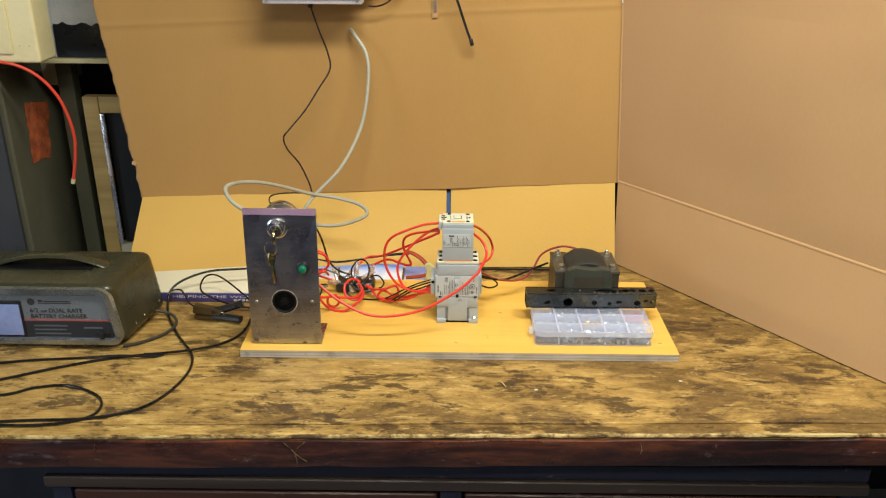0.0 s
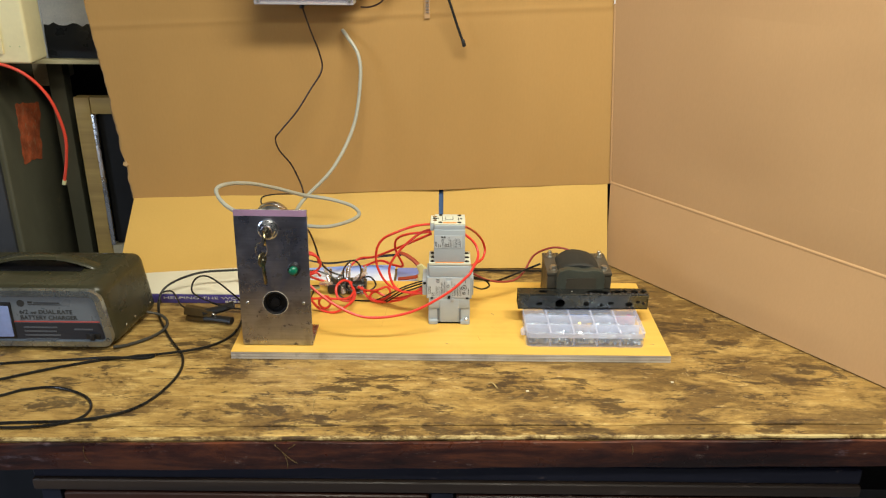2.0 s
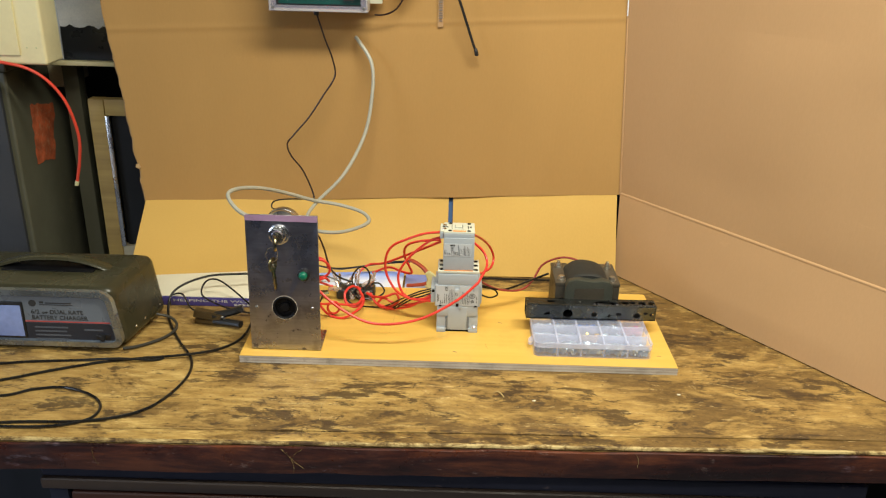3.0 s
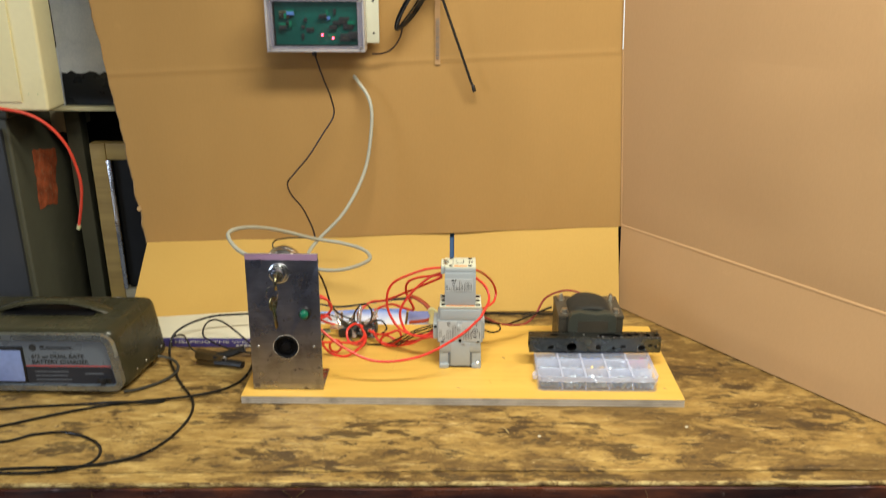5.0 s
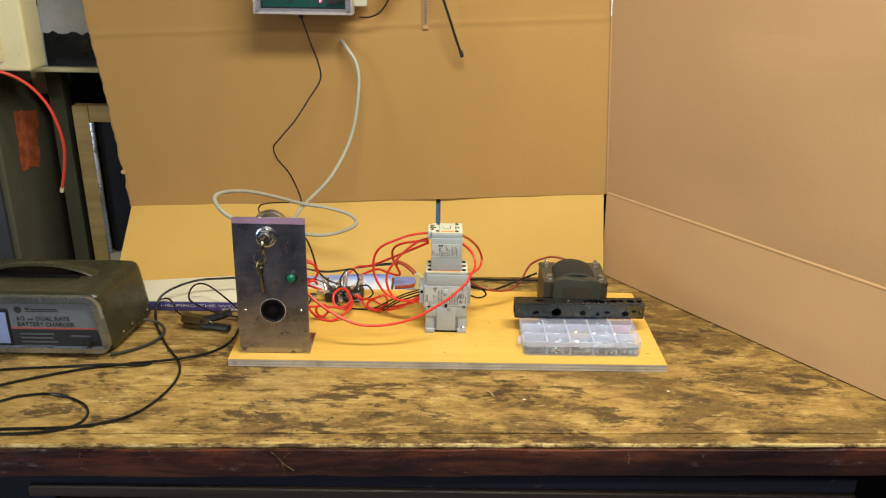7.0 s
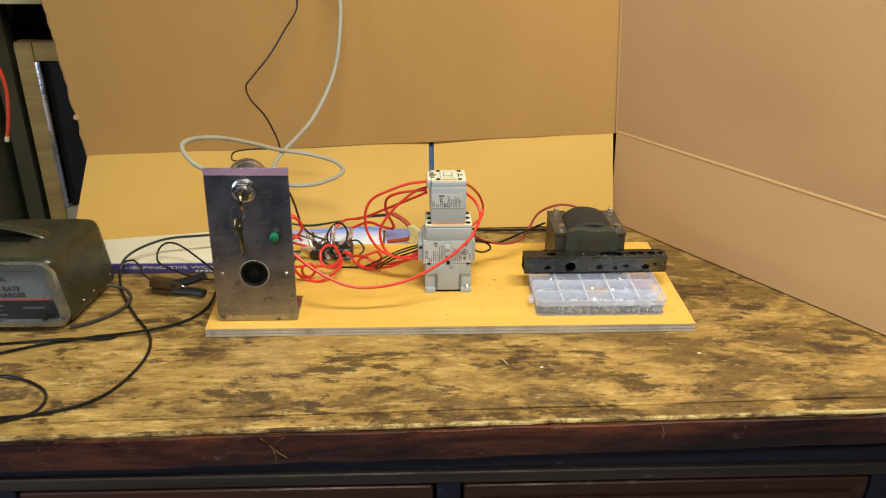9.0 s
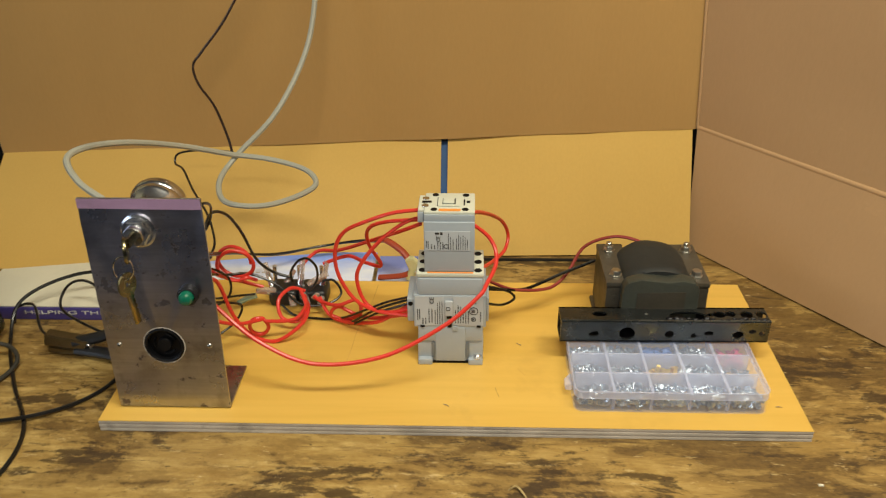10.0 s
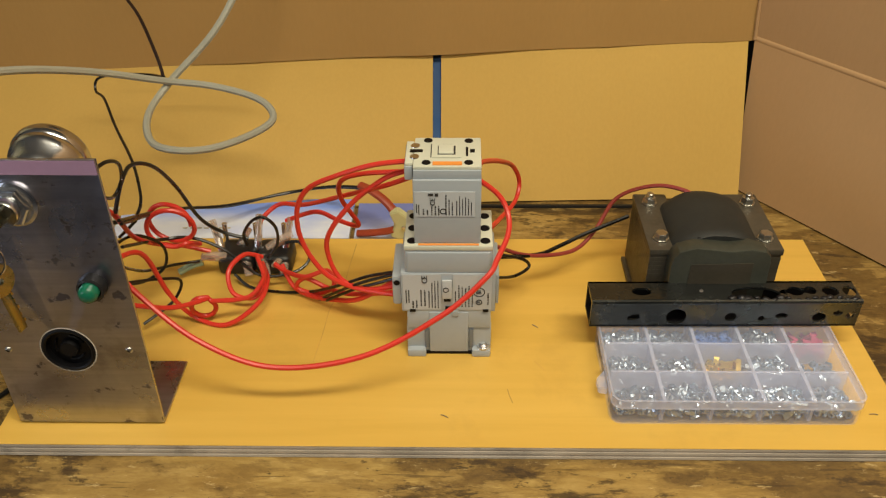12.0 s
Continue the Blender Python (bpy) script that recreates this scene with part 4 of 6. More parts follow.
            bm = bars(xa + w * 0.60, xa + w * 0.76, za + h * 0.45, za + h * 0.57, yb, 3, 12, False, bm)
            bm = bars(xa + w * 0.63, xa + w * 0.73, za + h * 0.19, za + h * 0.25, yb, 2, 13, False, bm)
        part("fine_print", bm, INK, lab, smooth=False)
    clip = part("centre_clip", box((x0 + 0.0260, y0 - 0.0030, DECK + 0.0545), (x0 + 0.0328, y0 - 0.0012, DECK + 0.0705), 0.0006), LABEL, c, "white centre clip with a round approval mark")
    part("approval_mark", lathe([(0.0016, 0), (0.0016, 0.0003), (0.0021, 0.0003), (0.0021, 0)], (x0 + 0.0286, y0 - 0.0030, DECK + 0.0625), (0, -1, 0), 20), INK, clip)
    part("clip_slot", box((x0 + 0.0272, y0 - 0.0012, DECK + 0.0505), (x0 + 0.0318, y0 - 0.0008, DECK + 0.0540)), DARK_SLOT, c, smooth=False)
    part("clip_slot", box((x0 + 0.0280, y0 - 0.0016, DECK + 0.0415), (x0 + 0.0318, y0 - 0.0009, DECK + 0.0462)), DARK_SLOT, c, smooth=False)
    part("catch", box((x0 + 0.0326, y0 - 0.0022, DECK + 0.0375), (x0 + 0.0372, y0 - 0.0008, DECK + 0.0425), 0.0005), GREY_PLASTIC, c)
    for xa in (x0 + 0.003, x1 - 0.0065):
        part("vent", box((xa, y0 - 0.0014, DECK + 0.0412), (xa + 0.0040, y0 - 0.0008, DECK + 0.0435)), DARK_SLOT, c, smooth=False)
    part("upper_body", box((x0 + 0.0006, y0 + 0.0010, DECK + 0.0748), (x1 - 0.0006, y1 - 0.004, DECK + 0.0940), 0.001), GREY_PLASTIC, c)
    part("front_cover", box((x0 + 0.0022, y0 + 0.0000, DECK + 0.0756), (x1 - 0.0022, y0 + 0.003, DECK + 0.0922), 0.0008), GREY_PLASTIC, c)
    zt = DECK + 0.0975
    part("cap", box((x0 + 0.0004, y0 + 0.0004, DECK + 0.0936), (x1 - 0.0004, 0.1330, zt), 0.0012), CREAM_PLASTIC, c, "cream terminal cap")
    part("type_strip", box((x0 + 0.010, y0 + 0.0012, zt + 0.0001), (x1 - 0.010, y0 + 0.0030, zt + 0.0005)), ORANGE, c, smooth=False)
    holes("terminal_hole", [(x, y) for x in (0.2778, 0.3274) for y in (0.0948, 0.1098, 0.1248)], 0.0033, zt + 0.0001, c)

    u = empty("small_contactor", (0.302, 0.113, zt), "smaller grey contactor with cream top stacked on the larger one", "contactor", "stacked contactors")
    a0, a1, b0, b1 = 0.2797, 0.3240, 0.0916, 0.1345
    zb = zt + 0.0006
    z = 1.0680
    w = a1 - a0
    part("lower_body", box((a0, b0, zb), (a1, b1, 1.0592), 0.0007), GREY_PLASTIC, u)
    part("collar", box((a0 + 0.0004, b0 + 0.0015, 1.0588), (a1 - 0.0002, b1 - 0.001, 1.0656), 0.0006), GREY_PLASTIC, u)
    part("side_terminal", box((a0 - 0.0055, b0 + 0.0065, 1.0555), (a0 - 0.0002, b1 - 0.006, 1.0656), 0.0010), GREY_PLASTIC, u)
    part("cap", box((a0 + 0.0003, b0 + 0.0024, 1.0653), (a1, b1 - 0.0020, z), 0.0010), CREAM_PLASTIC, u, "cream terminal cap with square button")
    part("side_cap", box((a0 - 0.0050, b0 + 0.0070, 1.0653), (a0 + 0.0002, b1 - 0.0065, z - 0.0002), 0.0010), CREAM_PLASTIC, u)
    yb, za, zc = b0 - 0.0005, 1.0318, 1.0508
    lab = part("label_plate", box((a0 + 0.0010, yb, za), (a1 - 0.0040, b0, zc)), LABEL, u, "white type label with fine print", smooth=False)
    h = zc - za
    bm = bars(a0 + w * 0.03, a0 + w * 0.10, za + h * 0.06, za + h * 0.60, yb, 2, 24, True)
    bm = print_columns(a0 + w * 0.12, a0 + w * 0.24, za + h * 0.08, za + h * 0.50, yb, 2, 21, bm)
    bm = print_columns(a0 + w * 0.25, a0 + w * 0.40, za + h * 0.06, za + h * 0.45, yb, 3, 22, bm)
    bm = print_columns(a0 + w * 0.46, a0 + w * 0.60, za + h * 0.06, za + h * 0.92, yb, 3, 23, bm)
    bm = print_columns(a0 + w * 0.62, a0 + w * 0.88, za + h * 0.06, za + h * 0.92, yb, 6, 25, bm)
    bm = box((a0 + w * 0.22, yb - 0.0003, za + h * 0.84), (a0 + w * 0.30, yb, za + h * 0.94), bm=bm)
    bm = box((a0 + w * 0.32, yb - 0.0003, za + h * 0.82), (a0 + w * 0.37, yb, za + h * 0.95), bm=bm)
    part("fine_print", bm, INK, lab, smooth=False)
    part("approval_mark", lathe([(0.0016, 0), (0.0016, 0.0003), (0.0022, 0.0003), (0.0022, 0)], (a0 + w * 0.44, yb, za + h * 0.22), (0, -1, 0), 20), INK, lab)
    lettering("CE", 0.0046, Matrix.Translation((a0 + w * 0.32, yb - 0.0002, za + h * 0.46)) @ Matrix.Rotation(radians(90), 4, "X") @ Matrix.Rotation(radians(90), 4, "Z"), INK, lab)
    holes("terminal_hole", [(0.2885, 0.0990), (0.3157, 0.0990), (0.3160, 0.1275), (0.2890, 0.1280)], 0.0028, z + 0.0001, u)
    cx, cy = 0.3010, 0.1135
    fr = part("button_frame", box((cx - 0.0100, cy - 0.0078, z), (cx + 0.0085, cy + 0.0088, z + 0.0005)), INK, u, smooth=False)
    part("button_field", box((cx - 0.0093, cy - 0.0090, z + 0.0004), (cx + 0.0098, cy + 0.0082, z + 0.0008)), CREAM_PLASTIC, fr, smooth=False)
    part("button_edge", box((cx - 0.0054, cy - 0.0056, z + 0.0007), (cx + 0.0062, cy + 0.0058, z + 0.0010)), INK, fr, smooth=False)
    part("button", box((cx - 0.0048, cy - 0.0052, z + 0.0008), (cx + 0.0050, cy + 0.0054, z + 0.0021), 0.0005), CREAM_PLASTIC, fr)
    part("type_strip", box((a0 + 0.0130, b0 + 0.0040, z + 0.0001), (a1 - 0.0125, b0 + 0.0082, z + 0.0005)), ORANGE, u, smooth=False)
    part("marking", box((a0 - 0.0022, cy - 0.0012, z), (a0 + 0.0062, cy + 0.0022, z + 0.0004)), DARK_SLOT, u, smooth=False)
    part("marking", box((a1 - 0.0100, cy - 0.0060, z), (a1 - 0.0086, cy + 0.0055, z + 0.0003)), DARK_SLOT, u, smooth=False)
    part("marking", box((a1 - 0.0072, cy - 0.0015, z), (a1 - 0.0042, cy + 0.0028, z + 0.0003)), DARK_SLOT, u, smooth=False)
    for k in (0, 1):
        part("coil_terminal", lathe([(0, 0.0006), (0.0030, 0.0005), (0.0032, 0)], (a0 + 0.0010, cy + (0.0075 if k else -0.0068), z - 0.0001), (0, 0, 1), 16), ZINC, u)


build_contactors()


# ---- transformer, square tube and sorting box ----
def build_transformer():
    t = empty("transformer", (0.5, 0.17, DECK), "old black transformer with laminated core and four bolts", "transformer")
    x0, x1, y0, y1, z1 = 0.4495, 0.5450, 0.129, 0.203, 0.978
    for xa, xb, xn in ((x0, x0 + 0.024, x0 + 0.0095), (x1 - 0.024, x1, x1 - 0.0095)):
        leg = part("core_leg", box((xa, y0, DECK + 0.004), (xb, y1, z1 - 0.0055), 0.001), CORE, t, "stack of rusty iron laminations")
        for k in range(14):
            z = DECK + 0.007 + k * 0.0037
            part("lamination", box((xa - 0.0001, y0 - 0.0001, z), (xb + 0.0001, y1 + 0.0001, z + 0.0033)), CORE, leg, smooth=False)
        part("clamp_plate", box((xa - 0.001, y0 - 0.001, z1 - 0.0053), (xb + 0.001, y1 + 0.001, z1), 0.0012), CORE, t)
        part("clamp_foot", box((xa - 0.003, y0 - 0.001, DECK), (xb + 0.003, y1 + 0.001, DECK + 0.0038), 0.001), CORE, t)
        for y, tall in ((y0 + 0.013, 0), (y1 - 0.013, 1)):
            b = part("bolt", lathe([(0, 0.0), (0.0062, 0.0), (0.0062, 0.0012), (0.0050, 0.0013), (0.0050, 0.0050), (0.0044, 0.0058), (0, 0.0058)], (xn, y, z1), (0, 0, 1), 6), NUT, t, "dull steel hexagon nut")
            if tall:
                part("thread", rod((xn, y, z1 + 0.005), (xn, y, z1 + 0.0095), 0.0027, 12), NUT, b)
    part("core_yoke", box((x0 + 0.024, y0 + 0.015, DECK + 0.004), (x1 - 0.024, y1 - 0.012, 0.958), 0.001), CORE, t)
    # the wound coil: a rounded bundle over the core with a flat varnished front
    cx, r = (x0 + x1) / 2, 0.0335

    def loft(profile, stations, centre):
        """Sections of one closed profile along y, each scaled about a centre."""
        bm = bmesh.new()
        rings = [[bm.verts.new((cx + x * s, y, centre + (z - centre) * s)) for x, z in profile] for y, s in stations]
        for a, c in zip(rings, rings[1:]):
            for k in range(len(a)):
                bm.faces.new((a[k], a[(k + 1) % len(a)], c[(k + 1) % len(a)], c[k]))
        bm.faces.new(rings[0]), bm.faces.new(rings[-1][::-1])
        for v in bm.verts:
            v.co += Vector((0, 0.001, 0.0012)) * noise.noise(v.co * 55)
        return bm

    prof = [(-r, DECK + 0.006), (r, DECK + 0.006), (r, 0.950), (r, 0.966)]
    prof += [(r * math.cos(a), 0.968 + 0.0255 * math.sin(a) ** 0.8) for a in [math.pi * k / 22 for k in range(1, 22)]] + [(-r, 0.966), (-r, 0.950)]
    part("coil", loft(prof, [(y0 - 0.002, 0.94), (y0 + 0.001, 0.975), (y0 + 0.006, 0.995), (y0 + 0.020, 1.0), (y0 + 0.040, 1.0), (y0 + 0.052, 0.985), (y0 + 0.058, 0.95), (y0 + 0.061, 0.90)], 0.945), COIL, t, "black paper-wrapped coil")
    # flat paper apron folded over the front of the winding
    prof = [(-0.0335, DECK + 0.004), (0.0335, DECK + 0.004), (0.0350, 0.930), (0.0358, 0.955), (0.0358, 0.974), (0.0345, 0.9815), (0.031, 0.9860), (0.020, 0.9880), (0.006, 0.9868), (-0.006, 0.9878), (-0.020, 0.9892), (-0.031, 0.9855), (-0.0345, 0.980), (-0.0358, 0.972), (-0.0355, 0.950), (-0.0350, 0.930)]
    part("coil_front", loft(prof, [(y0 - 0.0146, 0.955), (y0 - 0.0142, 0.985), (y0 - 0.0128, 0.998), (y0 - 0.0080, 1.0), (y0 - 0.0030, 0.998), (y0 - 0.0010, 0.985)], 0.950), COIL_FRONT, t, "smeared dark varnished front of the coil")
    part("brown_wrap", slab(((cx - 0.0225, y0 - 0.0156, DECK + 0.006), (cx + 0.0235, y0 - 0.0156, DECK + 0.006), (cx + 0.0225, y0 - 0.0152, 0.9765), (cx - 0.0215, y0 - 0.0152, 0.9750)), 0.0008, 8, 0.0012, 3), BROWN_WRAP, t, "brown varnished paper wrap")
    # gap painted as a near-black strip over the winding
    part("coil_gap", sweep([(cx - 0.016, y0 - 0.0005, 0.9885), (cx, y0 - 0.0004, 0.9902), (cx + 0.014, y0 - 0.0005, 0.9888)], 0.0012, 6, 6, flat=0.5), DARK_SLOT, t)
    part("varnish_drip", box((cx - 0.036, y0 - 0.0152, DECK + 0.030), (cx - 0.020, y0 - 0.0142, DECK + 0.037), 0.0004), GREEN_VARNISH, t, "green varnish drip")


build_transformer()


def build_tube():
    t = empty("square_tube", (0.51, 0.12, 0.936), "drilled and torch-cut black square steel tube on the sorting box", "steel tube")
    L, s, w = 0.1912, 0.0230, 0.0018
    m = Matrix.Translation((0.4040, 0.0925, 0.9352)) @ Matrix.Rotation(radians(0.6), 4, "Z")
    # four walls; drilled holes go through the front and top ones
    def wall(p, u, v, nrm, cuts, name, m_=TUBE):
        b = bmesh.new()
        nx, nz = 106, 12
        P, U, V, N = Vector(p), Vector(u), Vector(v), Vector(nrm)
        dead = set()
        for i in range(nx):
            for j in range(nz):
                a, c = (i + 0.5) / nx * L, (j + 0.5) / nz * s
                for hx, hz_, rx, rz in cuts:
                    if ((a - hx) / rx) ** 2 + ((c - hz_) / rz) ** 2 < 1:
                        dead.add((i, j))
        vs = {}

        def vert(i, j, k):
            if (i, j, k) not in vs:
                a, c = i / nx * L, j / nz * s
                for hx, hz_, rx, rz in cuts:
                    e = math.hypot((a - hx) / rx, (c - hz_) / rz)
                    if 0.72 < e < 1.35:
                        f = 1 + (1 / e - 1) * 1.0
                        near = [(i + di, j + dj) in dead for di in (-1, 0) for dj in (-1, 0)]
                        if any(near) and not all(near):
                            a, c = hx + (a - hx) * f, hz_ + (c - hz_) * f
                vs[(i, j, k)] = b.verts.new(m @ (P + U * a + V * c - N * (w * k)))
            return vs[(i, j, k)]

        for i in range(nx):
            for j in range(nz):
                if (i, j) in dead:
                    continue
                for k in (0, 1):
                    q = [vert(i, j, k), vert(i + 1, j, k), vert(i + 1, j + 1, k), vert(i, j + 1, k)]
                    b.faces.new(q if k == 0 else q[::-1])
                for di, dj, c0, c1 in ((-1, 0, (0, 0), (0, 1)), (1, 0, (1, 0), (1, 1)), (0, -1, (0, 0), (1, 0)), (0, 1, (0, 1), (1, 1))):
                    if (i + di, j + dj) in dead or not (0 <= i + di < nx and 0 <= j + dj < nz):
                        b.faces.new((vert(i + c0[0], j + c0[1], 0), vert(i + c1[0], j + c1[1], 0), vert(i + c1[0], j + c1[1], 1), vert(i + c0[0], j + c0[1], 1)))
        part(name, b, m_, t)

    front = [(0.031, 0.0085, 0.0046, 0.0026), (0.0615, 0.0090, 0.0072, 0.0070), (0.1005, 0.0085, 0.0042, 0.0040), (0.123, 0.007, 0.0028, 0.0028), (0.1365, 0.0095, 0.0045, 0.0026), (0.1635, 0.008, 0.0050, 0.0042), (0.176, 0.012, 0.0036, 0.0026), (0.185, 0.0095, 0.003, 0.003)]
    top = [(0.037, 0.0115, 0.0070, 0.0042), (0.118, 0.009, 0.0175, 0.0072), (0.126, 0.003, 0.012, 0.0032), (0.147, 0.0115, 0.0060, 0.0050), (0.158, 0.0125, 0.0042, 0.0045), (0.172, 0.0115, 0.0058, 0.0055), (0.1855, 0.0115, 0.0048, 0.0055)]
    wall((0, 0, 0), (1, 0, 0), (0, 0, 1), (0, -1, 0), front, "front_wall")
    wall((0, 0.0, s), (1, 0, 0), (0, 1, 0), (0, 0, 1), top, "top_wall")
    # back and bottom walls coloured near black for the shade inside
    wall((0, s, 0), (1, 0, 0), (0, 0, 1), (0, 1, 0), [], "back_wall", SHADED_SOOT)
    wall((0, 0.0, 0), (1, 0, 0), (0, 1, 0), (0, 0, -1), [], "bottom_wall", SHADED_SOOT)
    bm = sweep([m @ Vector((0, 0.0012, s - 0.0012)), m @ Vector((L / 2, 0.0012, s - 0.0012)), m @ Vector((L, 0.0012, s - 0.0012))], 0.0020, 8, 6)
    part("rounded_edge", bm, TUBE, t)
    # molten lumps along the torch cut
    r = random.Random(5)
    for k in range(16):
        a = 0.100 + k * 0.0058 + r.uniform(-0.001, 0.001)
        p = m @ Vector((a, r.uniform(0.0015, 0.0045), s + 0.0004))
        q = r.uniform(0.0012, 0.0026)
        b = bmesh.new()
        bmesh.ops.create_icosphere(b, subdivisions=2, radius=q)
        for v in b.verts:
            v.co = Vector((v.co.x * 1.5, v.co.y, v.co.z * 0.7)) * (1 + 0.35 * noise.noise(v.co * 700 + Vector((k, 0, 0)))) + p
        part("molten_lump", b, SHADED_SOOT, t)
    for a in (0.080,):
        p = m @ Vector((a, 0.012, s))
        part("bright_speck", lathe([(0, 0.0008), (0.0012, 0.0006), (0.0016, 0)], p, (0, 0, 1), 8), NUT, t)


build_tube()


def hardware(bm_bins, x0, x1, y0, y1, z0, n, kind, r):
    """Loose screws or rings thrown into a compartment; bm_bins collects them."""
    for _ in range(n):
        d = r.random() ** 1.35
        p = Vector((r.uniform(x0, x1), y0 + (y1 - y0) * d, z0 + (0.002 + 0.011 * r.random()) * (1.0 - 0.5 * d)))
        a = Vector((r.uniform(-1, 1), r.uniform(-1, 1), r.uniform(-0.5, 0.8))).normalized()
        if kind == "screw":
            q = r.uniform(0.006, 0.0105)
            p -= a * q * 0.5
            p.z = max(p.z, z0 + 0.002)
            bm_bins = lathe([(0, 0), (0.0024, 0.0), (0.0022, 0.0012), (0.0010, 0.0015), (0.0009, q), (0, q)], p, a, 6, bm_bins)
        elif kind == "nut":
            bm_bins = lathe([(0.0012, 0), (0.0026, 0), (0.0026, 0.0018), (0.0012, 0.0018), (0.0012, 0)], p, a, 6, bm_bins)
        else:
            bm_bins = box((-0.0045, -0.0017, -0.0007), (0.0045, 0.0017, 0.0007), bm=bm_bins, turn=Matrix.Translation(p) @ a.to_track_quat("X", "Z").to_matrix().to_4x4())
    return bm_bins


def build_sorting_box():
    b = empty("sorting_box", (0.496, 0.075, DECK), "clear plastic sorting box full of small screws and terminals", "parts box")
    x0, x1, y0, y1, z0, z1 = 0.4125, 0.5765, 0.0215, 0.1065, DECK, 0.9338
    def ring(xa, xb, ya, yb, r, za, zb, t):
        """A thin upright wall round a rectangle with rounded corners."""
        bm = bmesh.new()
        loops = []
        for o, z in ((0, za), (0, zb), (t, zb), (t, za)):
            pts = []
            for cx, cy, a0 in ((xb - r, yb - r, 0), (xa + r, yb - r, 90), (xa + r, ya + r, 180), (xb - r, ya + r, 270)):
                pts += [bm.verts.new((cx + (r - o) * math.cos(radians(a0 + 18 * k)), cy + (r - o) * math.sin(radians(a0 + 18 * k)), z)) for k in range(6)]
            loops.append(pts)
        for a, c in zip(loops, loops[1:] + loops[:1]):
            for k in range(len(a)):
                bm.faces.new((a[k], a[(k + 1) % len(a)], c[(k + 1) % len(a)], c[k]))
        return bm

    def plate(xa, xb, ya, yb, r, z, h):
        """A flat sheet with rounded corners."""
        pts = []
        for cx, cy, a0 in ((xb - r, yb - r, 0), (xa + r, yb - r, 90), (xa + r, ya + r, 180), (xb - r, ya + r, 270)):
            pts += [(cx + r * math.cos(radians(a0 + 18 * k)), cy + r * math.sin(radians(a0 + 18 * k)), z) for k in range(6)]
        return prism(pts, (0, 0, h))

    part("tray_floor", plate(x0 + 0.0003, x1 - 0.0003, y0 + 0.0003, y1 - 0.0003, 0.0063, z0, 0.0012), TRAY, b)
    part("tray_wall", ring(x0 - 0.0012, x1 + 0.0012, y0 - 0.0012, y1 + 0.0012, 0.0078, z0 + 0.0006, z1 - 0.0069, 0.0013), TRAY, b)
    lid = part("lid", plate(x0 - 0.0002, x1 + 0.0002, y0 - 0.0002, y1 + 0.0002, 0.0065, z1 - 0.0012, 0.0012), TRAY, b, "frosted clear lid")
    lid.visible_shadow = False
    part("lid_rim", ring(x0 - 0.0016, x1 + 0.0016, y0 - 0.0016, y1 + 0.0016, 0.008, z1 - 0.0068, z1 + 0.0004, 0.0013), TRAY_EDGE, lid)
    part("latch", prism([(x0 - 0.0015, y0 + 0.018, z0 + 0.008), (x0 - 0.007, y0 + 0.021, z0 + 0.006), (x0 - 0.0075, y0 + 0.030, z0 + 0.006), (x0 - 0.0015, y0 + 0.036, z0 + 0.008)], (0, 0, 0.006), bevel=0.0006), TRAY_EDGE, b)
    nx, ny = 5, 3
    for k in range(1, nx):
        x = x0 + (x1 - x0) * k / nx
        part("divider", box((x - 0.0012, y0 + 0.0016, z0 + 0.0013), (x + 0.0012, y1 - 0.0016, z1 - 0.0014)), TRAY_EDGE, b, smooth=False)
    for k in range(1, ny):
        y = y0 + (y1 - y0) * k / ny
        part("divider", box((x0 + 0.0016, y - 0.0008, z0 + 0.0013), (x1 - 0.0016, y + 0.0008, z1 - 0.0014)), TRAY_EDGE, b, smooth=False)
    r = random.Random(11)
    for i in range(nx):
        for j in range(ny):
            xa, xb = x0 + (x1 - x0) * i / nx + 0.004, x0 + (x1 - x0) * (i + 1) / nx - 0.004
            ya, yb = y0 + (y1 - y0) * j / ny + 0.004, y0 + (y1 - y0) * (j + 1) / ny - 0.004
            kind, m, name = ("screw", SCREWS, "screws") if (i * 3 + j) % 4 else ("nut", SCREWS, "nuts")
            n = 165
            if (i, j) == (2, 1):
                kind, m, n, name = "tab", GOLD, 44, "brass_tabs"
            if (i, j) == (2, 2):
                m = BLUE_BITS
            if (i, j) == (4, 2):
                kind, m, n, name = "tab", RED_BITS, 34, "red_terminals"
            if (i, j) == (4, 1):
                kind, m, n = "nut", SCREWS, 48
            ob = part(name, hardware(None, xa, xb, ya, yb, z0 + 0.002, n, kind, r), m, b)
            tagged(ob, kind="stuff")


build_sorting_box()


